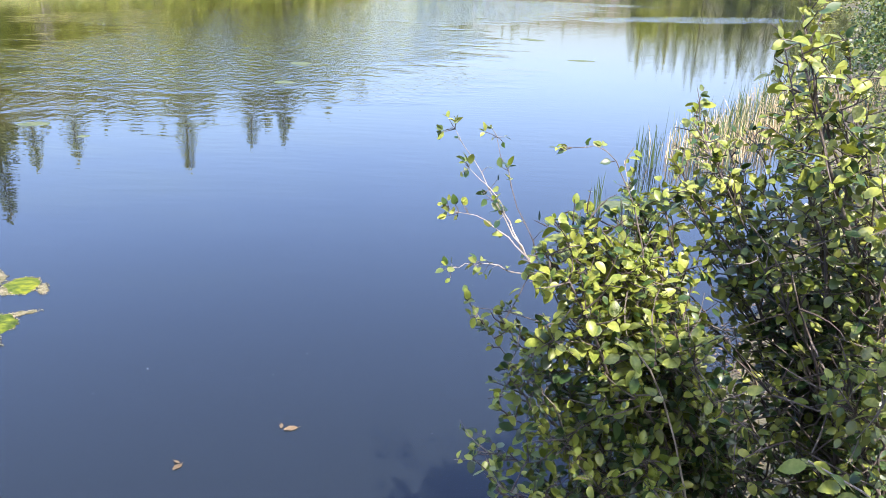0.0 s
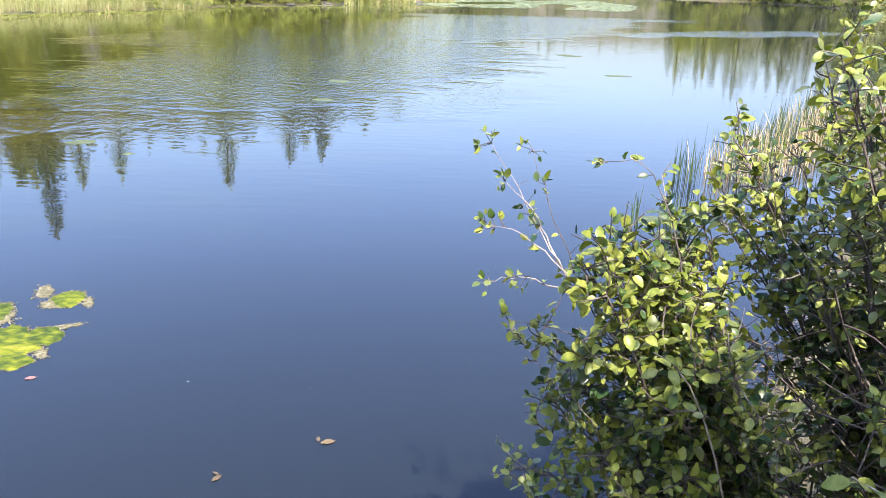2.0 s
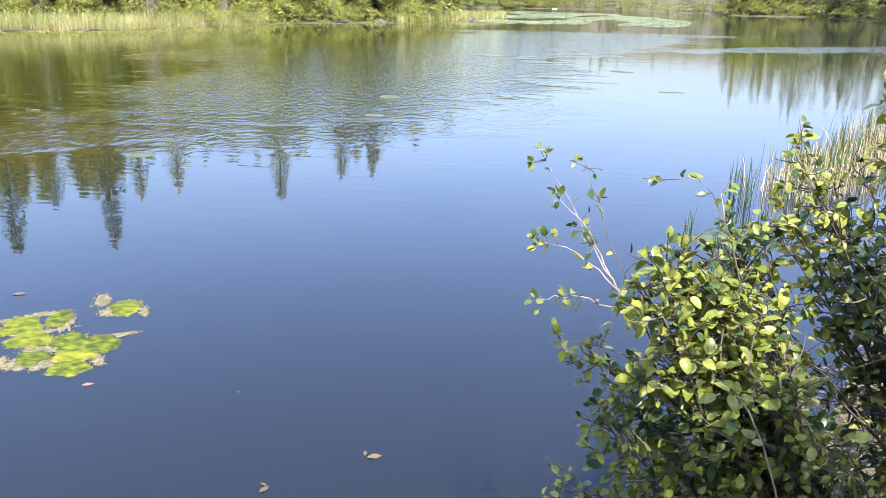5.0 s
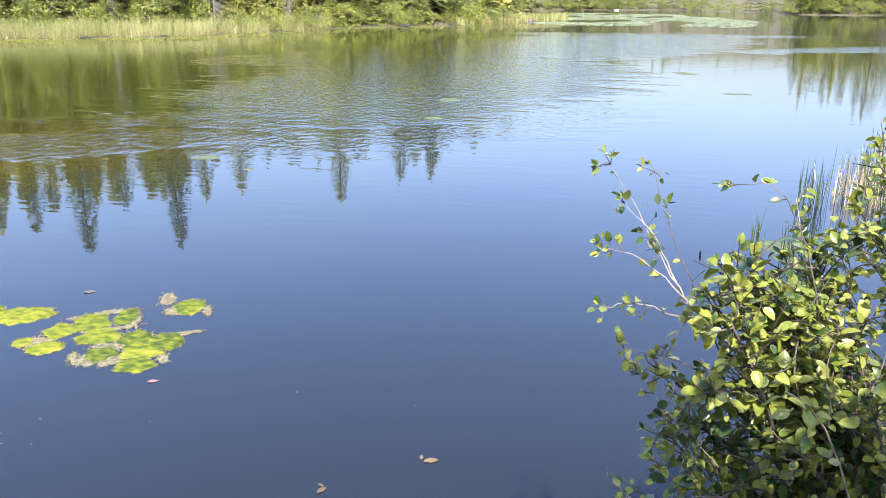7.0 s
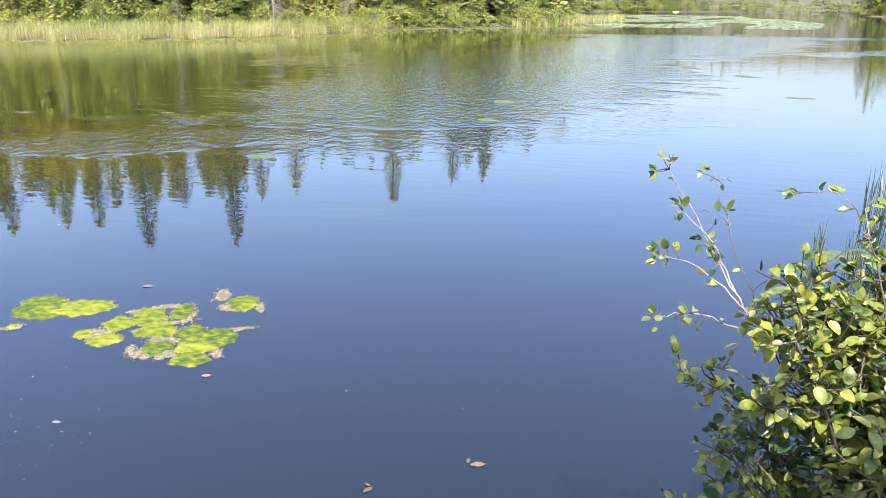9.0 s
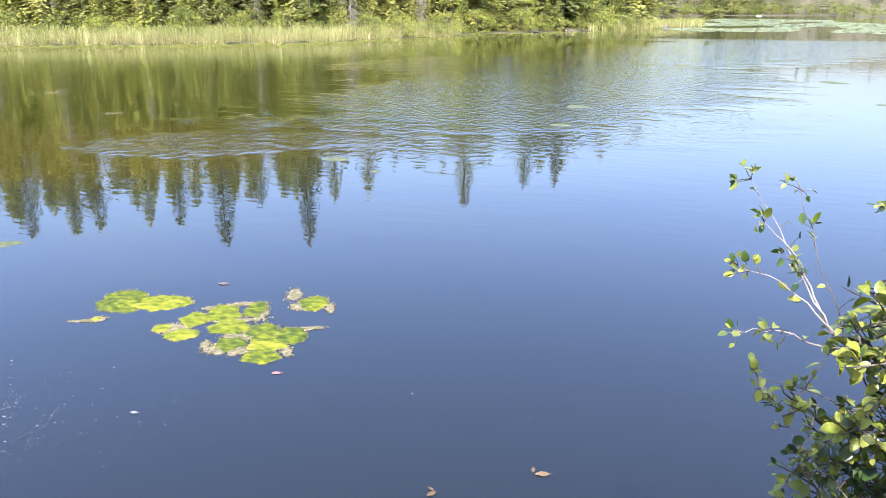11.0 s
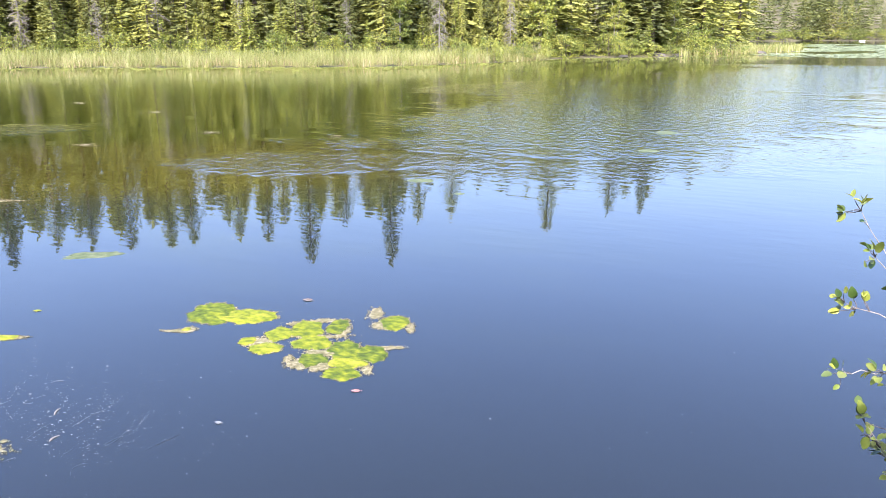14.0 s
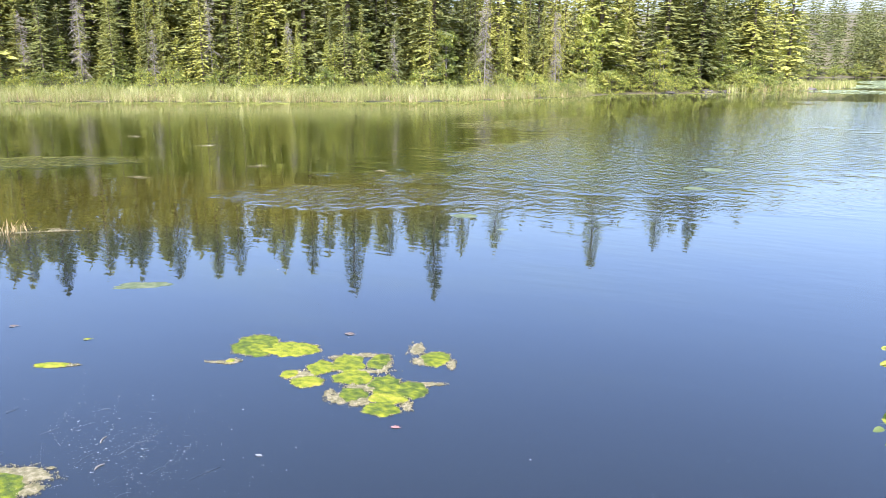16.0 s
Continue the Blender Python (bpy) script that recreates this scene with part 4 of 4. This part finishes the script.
# ---- alder bushes on the near bank ----
def leaf_mesh(material, cup, curl):
    """An oval alder leaf 1 long, folded along its midrib, with a toothed rim and a stalk."""
    n = 5
    v, f = [], []
    for i in range(n):
        u = i / (n - 1)
        w = 0.37 * math.sin(math.pi * (0.03 + 0.94 * u)) ** 0.5 * (1.08 - 0.25 * u)
        z = -curl * u * u
        v += [(u - 0.03, -w, z + cup * w), (u, 0, z), (u - 0.03, w, z + cup * w)]
    for i in range(n - 1):
        for j in range(2):
            f.append((3 * i + j, 3 * i + 3 + j, 3 * i + 4 + j, 3 * i + 1 + j))
    k = len(v)
    v += [(-0.28, -0.010, 0.03), (-0.28, 0.010, 0.03), (0.04, 0.012, 0.004), (0.04, -0.012, 0.004)]
    f.append((k, k + 1, k + 2, k + 3))
    return mesh_of("leaf", v, f, material, True)


LEAVES = [leaf_mesh(M_ALDER, c, q) for c, q in ((0.12, 0.10), (0.32, 0.22), (-0.12, 0.30), (0.2, -0.12))]
YOUNG = [leaf_mesh(M_ALDER_NEW, c, q) for c, q in ((0.25, 0.15), (0.5, 0.25))]


def leaf_pose(p, way, up, size):
    x = way.normalized()
    y = up.cross(x)
    if y.length < 0.05:
        y = Vector((1, 0.3, 0)).cross(x)
    y.normalize()
    z = x.cross(y)
    return Matrix.Translation(p) @ Matrix((x, y, z)).transposed().to_4x4() @ Matrix.Diagonal((size, size, size, 1))


def bush(name, foot, tips, seed, label, group, twigs=50, single=150, bare=0.22, leaf=0.042, young=0.22, spread=0.16, thin=(), naked=(), forks=()):
    """Many stems from one foot to the given ends, with side twigs and single leaves."""
    rng = random.Random(seed)
    foot = Vector(foot)
    ob = thing(name, foot, label, "bush", group)
    grown = []
    twig_heap = Heap()
    for tip in [(*t, 0) for t in tips] + [(*t, 1) for t in thin] + [(*t, 2) for t in naked]:
        lone = tip[3] == 1
        stripped = tip[3] == 2
        tip = Vector(tip[:3]) - foot
        a = Vector((rng.uniform(-spread, spread), rng.uniform(-spread, spread), -0.12))
        mid = a.lerp(tip, 0.45) + Vector((rng.uniform(-0.08, 0.08), rng.uniform(-0.08, 0.08), (0.16 + 0.12 * tip.length) * (0.25 if lone else 0.7)))
        pts = bend(a, mid, tip, 10)
        for i in range(2, 9):
            pts[i] = pts[i] + any_way(rng) * 0.03
        r0 = (0.0035 + 0.0045 * tip.length * rng.uniform(0.7, 1.2)) * (0.5 if lone else 1)
        h = Heap()
        h.tube(pts, [r0 * (1 - 0.86 * i / 9) for i in range(10)], 6)
        part("stem", h.mesh("stem", M_PALETWIG if lone else M_TWIG, True), ob)
        main = tip.normalized()
        k = 20 if lone else max(6, int(twigs * tip.length / 1.6))
        if stripped:
            for j in range(9):
                p = pts[rng.randrange(2, 9)]
                way = (any_way(rng) + main * 0.5 + Vector((0, 0, 0.2))).normalized() * rng.uniform(0.12, 0.4)
                twig_heap.tube(bend(p, p + way * 0.5 + any_way(rng) * 0.05, p + way, 5), [0.0042, 0.0036, 0.003, 0.0022, 0.001], 4)
            continue
        for j in range(k):
            s = (0.62 if lone else bare) + (1 - (0.62 if lone else bare)) * (j + rng.random()) / k
            q = s * 9
            i = min(8, int(q))
            p = pts[i].lerp(pts[i + 1], q - i)
            tang = (pts[i + 1] - pts[i]).normalized()
            way = (any_way(rng) * 0.9 + tang * 0.55 + Vector((0, 0, 0.15))).normalized()
            ln = rng.uniform(0.07, 0.27) * (1.15 - 0.45 * s) * (0.45 if lone else 1)
            end = p + way * ln + Vector((0, 0, -0.05 * ln))
            tw = bend(p, p + way * ln * 0.5 + any_way(rng) * 0.03, end, 4)
            twig_heap.tube(tw, [0.0032, 0.0026, 0.002, 0.0012], 4)
            m = 3 if lone else max(3, int(ln / 0.034) + 1)
            for u in range(m):
                w = 0.15 + 0.85 * (u + 0.5 * rng.random()) / m
                b = tw[min(2, int(w * 3))].lerp(tw[min(3, int(w * 3) + 1)], w * 3 - min(2, int(w * 3)))
                out = (way * 0.5 + any_way(rng) * 0.9 + Vector((0, 0, -0.05))).normalized()
                up = (Vector((0.10, -0.15, 1.0)) + any_way(rng) * 0.65).normalized()
                size = leaf * rng.choice((rng.uniform(0.45, 0.8), rng.uniform(0.7, 1.15), rng.uniform(0.9, 1.35))) * (0.68 if lone else 1.0 if u < m - 1 else 0.75)
                grown.append((b + out * size * 0.25, out, up, size, s > 0.8 and rng.random() < young * 3 or rng.random() < young * 0.4))
        for u in range(11 if lone else 5):
            out = (main + any_way(rng) * 0.9).normalized()
            grown.append((tip.lerp(pts[8], rng.random() * 0.6 if lone else 0) + out * 0.01, out, (Vector((0, 0, 1)) + any_way(rng) * 0.7).normalized(), leaf * rng.uniform(0.4, 0.8), rng.random() < 0.5))
    for start, via, end, dark in forks:
        pts = bend(Vector(start) - foot, Vector(via) - foot, Vector(end) - foot, 12)
        for i in range(2, 11):
            pts[i] = pts[i] + any_way(rng) * 0.007
        h = Heap()
        h.tube(pts, [0.0032 - 0.0002 * i for i in range(12)], 6)
        part("branch", h.mesh("branch", M_TWIG if dark else M_PALETWIG, True), ob)
        for j in range(13):
            i = 4 + rng.randrange(8) if j < 9 else 11
            p = pts[i]
            way = ((pts[min(11, i + 1)] - pts[i - 1]).normalized() * 0.7 + any_way(rng) * 0.8).normalized()
            q = p + way * rng.uniform(0.012, 0.05)
            twig_heap.tube([p, p.lerp(q, 0.5) + any_way(rng) * 0.003, q], [0.0014, 0.0012, 0.0008], 4)
            for u in range(rng.choice((1, 2, 3))):
                out = (way + any_way(rng) * 0.9).normalized()
                grown.append((q + out * 0.004, out, (Vector((0, -0.1, 1)) + any_way(rng) * 0.9).normalized(), leaf * rng.uniform(0.35, 0.85), rng.random() < 0.45))
    part("twig_growth", twig_heap.mesh("twig_growth", M_TWIG), ob, "thin dark twigs", "stuff")
    grown.sort(key=lambda g: (g[0] + foot - Vector((0.5, 1.2, 2.4))).length - g[3] * 6)
    rest = {}
    for i, (p, out, up, size, fresh) in enumerate(grown):
        me = YOUNG[i % 2] if fresh else LEAVES[i % 4]
        m = leaf_pose(p, out, up, size)
        if i < single:
            lf = part("leaf", me, ob)
            lf.matrix_basis = m
        else:
            v, f, mat_ = rest.setdefault(me.name, ([], [], me.materials[0]))
            k = len(v)
            co = np.empty(len(me.vertices) * 3)
            me.vertices.foreach_get("co", co)
            mm = np.array(m)
            v += (co.reshape(-1, 3) @ mm[:3, :3].T + mm[:3, 3]).tolist()
            f += [tuple(c + k for c in poly.vertices) for poly in me.polygons]
    for v, f, mat_ in rest.values():
        part("foliage", mesh_of("foliage", v, f, mat_, True), ob, kind="stuff")
    return ob


def litter(count):
    """Dead leaves and bits of twig strewn over the bank under the bushes."""
    rng = random.Random(19)
    leaves, bits = Heap(), Heap()
    xs = [(rng.uniform(0.9, 5.5), rng.uniform(1.6, 9.0)) for i in range(count * 3)]
    d = inland(np.array([p[0] for p in xs]), np.array([p[1] for p in xs]))
    for (x, y), q in zip(xs, d):
        if not -0.25 < q < 2.2:
            continue
        z = max(0.004, land_z(x, y)) + 0.012
        a, r = rng.uniform(0, 6.28), rng.uniform(0.014, 0.032)
        c, n = math.cos(a) * r, math.sin(a) * r
        if rng.random() < 0.75:
            leaves.add([(x - c, y - n, z), (x - n * 0.5, y + c * 0.5, z + rng.uniform(0, 0.012)), (x + c, y + n, z + 0.004), (x + n * 0.5, y - c * 0.5, z + rng.uniform(0, 0.012))], [(0, 1, 2), (0, 2, 3)])
        else:
            k = rng.uniform(3, 9)
            bits.tube([Vector((x - c * k, y - n * k, z + 0.004)), Vector((x, y, z + rng.uniform(0.005, 0.03))), Vector((x + c * k, y + n * k, z + rng.uniform(0.004, 0.05)))], [0.003, 0.004, 0.002], 4)
    t = thing("bank_litter", (0, 0, 0), "brown dead leaves and broken twigs covering the bank", "leaf litter", kind="stuff")
    part("dead_leaf_layer", leaves.mesh("dead_leaf_layer", M_DEADLEAF), t, kind="stuff")
    part("twig_layer", bits.mesh("twig_layer", M_TWIG), t, kind="stuff")


litter(2200)
near_group = "alder bushes on the near bank"
bush("alder_bush", (1.45, 2.95, land_z(1.45, 2.95)),
     [(0.22, 2.26, 1.93), (0.28, 2.33, 1.66), (0.36, 2.28, 2.16), (0.48, 2.33, 2.22), (0.41, 2.15, 2.12), (0.60, 2.37, 2.12), (0.36, 2.24, 1.92), (0.58, 2.35, 1.81), (0.71, 2.25, 1.91),
      (0.48, 2.45, 1.52), (0.66, 2.17, 1.73), (0.86, 2.49, 2.02), (0.80, 2.72, 2.12), (0.39, 2.35, 2.23), (0.49, 2.34, 2.26), (0.60, 2.41, 2.23), (0.72, 2.59, 2.23), (0.82, 2.68, 2.26), (0.41, 2.23, 2.20), (0.35, 2.27, 2.15), (0.55, 2.29, 2.16), (0.83, 2.19, 1.87), (0.19, 2.53, 1.22), (0.27, 2.37, 1.18), (0.30, 2.43, 1.44), (0.45, 2.42, 1.12), (0.50, 2.37, 1.41), (0.35, 2.44, 1.67), (0.58, 2.26, 1.28), (0.71, 2.24, 1.48), (0.76, 2.15, 1.37), (0.89, 2.35, 1.55), (0.55, 2.35, 2.02), (0.77, 2.50, 2.01), (0.75, 2.66, 2.12), (0.47, 2.31, 1.91), (0.70, 2.46, 1.63), (0.88, 2.52, 1.62)],
     1, "leafy green alder bush leaning over the water", near_group, single=300,
     naked=[(0.62 + 0.06 * i + 0.05 * math.sin(5 * i), 2.80 - 0.10 * (i % 6), 0.95 + 0.14 * ((5 * i) % 7)) for i in range(16)],
     thin=[(0.14, 2.26, 1.95), (0.64, 2.55, 2.39)],
     forks=[((0.47, 2.36, 1.86), (0.30, 2.40, 2.16), (0.20, 2.53, 2.46), 1), ((0.33, 2.40, 2.06), (0.24, 2.46, 2.20), (0.06, 2.54, 2.48), 0), ((0.36, 2.40, 2.04), (0.22, 2.44, 2.20), (0.05, 2.48, 2.22), 0),
            ((0.30, 2.42, 2.10), (0.22, 2.47, 2.28), (0.11, 2.50, 2.36), 0), ((0.34, 2.36, 2.02), (0.20, 2.34, 2.10), (0.06, 2.32, 2.07), 0), ((0.75, 2.45, 1.72), (0.36, 2.32, 1.90), (0.13, 2.26, 1.96), 1),
            ((0.72, 2.36, 1.95), (0.66, 2.44, 2.52), (0.45, 2.50, 2.44), 1)])
bush("alder_bush", (2.05, 2.75, land_z(2.05, 2.75)),
     [(0.90, 2.77, 2.29), (1.03, 2.97, 2.41), (1.00, 2.99, 2.48), (1.17, 3.02, 2.34), (1.28, 3.09, 2.40), (1.37, 3.07, 2.51), (1.31, 2.90, 2.64), (1.28, 2.70, 2.74), (1.26, 2.84, 2.22), (1.39, 2.57, 2.32), (1.07, 2.37, 2.89), (1.07, 2.47, 2.81), (0.98, 2.95, 2.16), (1.02, 2.85, 1.95), (1.0, 3.1, 2.25), (1.05, 2.75, 1.72), (1.00, 2.60, 1.50), (1.22, 2.45, 1.62), (1.35, 2.2, 1.80), (0.98, 2.45, 1.30), (1.17, 3.35, 2.36), (1.23, 3.08, 2.20), (1.27, 2.72, 2.23), (1.13, 2.51, 2.08), (0.99, 2.18, 2.83), (1.18, 2.30, 2.70), (1.26, 2.23, 2.55), (1.34, 2.61, 2.37), (1.33, 2.35, 2.25), (1.26, 2.09, 2.45),
      (1.27, 2.15, 2.81), (1.45, 2.13, 2.66), (1.23, 2.45, 2.05), (1.21, 2.00, 1.87), (1.22, 1.83, 2.04), (0.91, 2.19, 1.70), (1.32, 1.89, 2.33),
      (2.4, 2.6, 2.7), (1.14, 2.97, 2.13), (1.17, 2.82, 2.04), (1.18, 2.84, 1.79), (1.39, 2.74, 2.12), (1.47, 2.27, 1.97), (1.38, 2.65, 2.75), (1.41, 2.83, 2.53), (1.42, 3.03, 2.40)],
     2, "tall dense green alder bush on the bank", near_group, single=300, twigs=36,
     naked=[(0.85 + 0.075 * i + 0.06 * math.sin(7 * i), 2.75 - 0.11 * (i % 7), 1.45 + 0.13 * ((3 * i) % 7)) for i in range(16)])
for x0, y0, a in ((1.30, 2.62, 0.2), (1.50, 2.45, 0.5), (1.12, 2.80, -0.2)):
    h = Heap()
    f0 = Vector((0, 0, -0.1))
    h.tube(bend(f0, f0 + Vector((-0.35, 0.1, 0.55 + a * 0.2)), f0 + Vector((-0.75 + a * 0.4, -0.05, 1.05 + a * 0.3)), 9), [0.026 - 0.0022 * i for i in range(9)], 8)
    ob = new("leaning_stem", h.mesh("leaning_stem", M_TWIG, True))
    ob.location = (x0, y0, max(0.0, land_z(x0, y0)))
    tagged(ob, "thick dark leaning alder stem under the leaves", "stem", "leaning alder stems")
# bush added out of view, its tips set to shade the lower alder leaves
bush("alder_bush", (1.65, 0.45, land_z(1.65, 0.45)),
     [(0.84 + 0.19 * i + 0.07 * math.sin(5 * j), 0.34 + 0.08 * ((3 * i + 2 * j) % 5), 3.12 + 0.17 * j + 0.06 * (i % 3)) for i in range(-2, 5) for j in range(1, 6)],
     5, "unseen alder bush added on the bank to shade the lower leaves", near_group, single=40, twigs=9, bare=0.78, leaf=0.075)


def big_leaf(material, seed):
    """A broad young leaf 1 long with a toothed rim, side veins pressed in, a fold and a stalk."""
    rng = random.Random(seed)
    n = 13
    v, f = [], []
    fold, curl = rng.uniform(0.15, 0.45), rng.uniform(0.05, 0.3)
    for i in range(n):
        u = i / (n - 1)
        w = 0.29 * math.sin(math.pi * (0.02 + 0.95 * u)) ** 0.75 * (1.1 - 0.25 * u) * (1 + (0.10 if i % 2 else -0.04))
        dip = 0.012 * (i % 2)
        z = -curl * u * u
        v += [(u - 0.05, -w, z + fold * w), (u - 0.02, -w * 0.5, z + fold * w * 0.55 - dip), (u, 0, z), (u - 0.02, w * 0.5, z + fold * w * 0.55 - dip), (u - 0.05, w, z + fold * w)]
    for i in range(n - 1):
        for j in range(4):
            f.append((5 * i + j, 5 * i + 5 + j, 5 * i + 6 + j, 5 * i + 1 + j))
    k = len(v)
    v += [(-0.25, -0.014, 0.02), (-0.25, 0.014, 0.02), (0.05, 0.016, 0.003), (0.05, -0.016, 0.003)]
    f.append((k, k + 1, k + 2, k + 3))
    return mesh_of("leaf", v, f, material, True)


BIG = [big_leaf(M_ALDER_NEW, i) for i in range(3)]


def sprig(foot, by, tip, count, size, reach, seed, label):
    """One shoot with a bunch of large leaves round its end."""
    rng = random.Random(seed)
    foot, by, tip = Vector(foot), Vector(by), Vector(tip)
    ob = thing("alder_sprig", foot, label, "shoot", near_group)
    h = Heap()
    pts = bend(Vector((0, 0, -0.05)), by - foot, tip - foot, 10)
    h.tube(pts, [0.0055 - 0.0004 * i for i in range(10)], 6)
    part("stem", h.mesh("stem", M_PALETWIG, True), ob)
    for i in range(count):
        a = 2.4 * i + rng.uniform(-0.3, 0.3)
        out = Vector((math.cos(a), math.sin(a) * 0.7 - 0.25, rng.uniform(-0.35, 0.45))).normalized()
        p = pts[9].lerp(pts[7], i / count) + out * reach * rng.uniform(0.2, 1.0)
        lf = part("leaf", BIG[i % 3], ob)
        lf.matrix_basis = leaf_pose(p, out + Vector((0, 0, -0.15)), (Vector((0.05, -0.5, 1.0)) + any_way(rng) * 0.45).normalized(), size * rng.uniform(0.7, 1.2))


sprig((1.35, 1.0, land_z(1.35, 1.0)), (1.15, 1.05, 2.02), (0.70, 1.18, 2.17), 11, 0.050, 0.022, 4, "pale young alder shoot with serrated yellow-green leaves")
sprig((1.25, 2.45, land_z(1.25, 2.45)), (0.85, 2.2, 1.85), (0.52, 1.93, 2.03), 9, 0.052, 0.05, 7, "alder shoot with broad pale yellow-green leaves above dark foliage")

# grass on the bank under the bushes
gs = np.column_stack([rg.uniform(1.5, 6.5, 4200), rg.uniform(4.4, 10.5, 4200)])
gd = inland(gs[:, 0], gs[:, 1])
gs = gs[(gd > 0.15) & (gd < 2.2) & (np.sin(gs[:, 0] * 5.1) * np.sin(gs[:, 1] * 4.3 + gs[:, 0]) > 0.05)]
reed_bed("bank_grass", np.column_stack([gs, land(gs[:, 0], gs[:, 1]) + 0.10]), (("green_blades", 0.85, 0.12, 0.32, 0.012, M_REED, 0.6), ("dead_blades", 0.15, 0.15, 0.35, 0.010, M_STRAW, 0.8)), "tufts of yellow-green grass on the littered bank")
# unseen spruces added behind the camera to block skylight from the back
for i in range(13):
    a, far = radians(88 + 9.2 * i), 7.5 + 3.5 * ((i * 5) % 3)
    x, y = far * math.sin(a), far * math.cos(a)
    plant("far", i, x, y, 6.5 + 1.5 * (i % 3) + 0.35 * far, 15, wide=1.5)
# bushes and trees further along the bank
for x, y, hgt, k in ((8.6, 13.2, 1.9, 0), (9.8, 15.6, 2.3, 1), (11.6, 19.0, 2.6, 2), (13.5, 23.0, 3.2, 0), (7.0, 10.4, 1.7, 1), (6.0, 8.3, 1.6, 2), (16, 27, 3.4, 1), (19, 33, 3.6, 2), (22, 38, 3.6, 0), (25, 43, 4.0, 1)):
    plant("alder", k, x, y, hgt, 2.6)
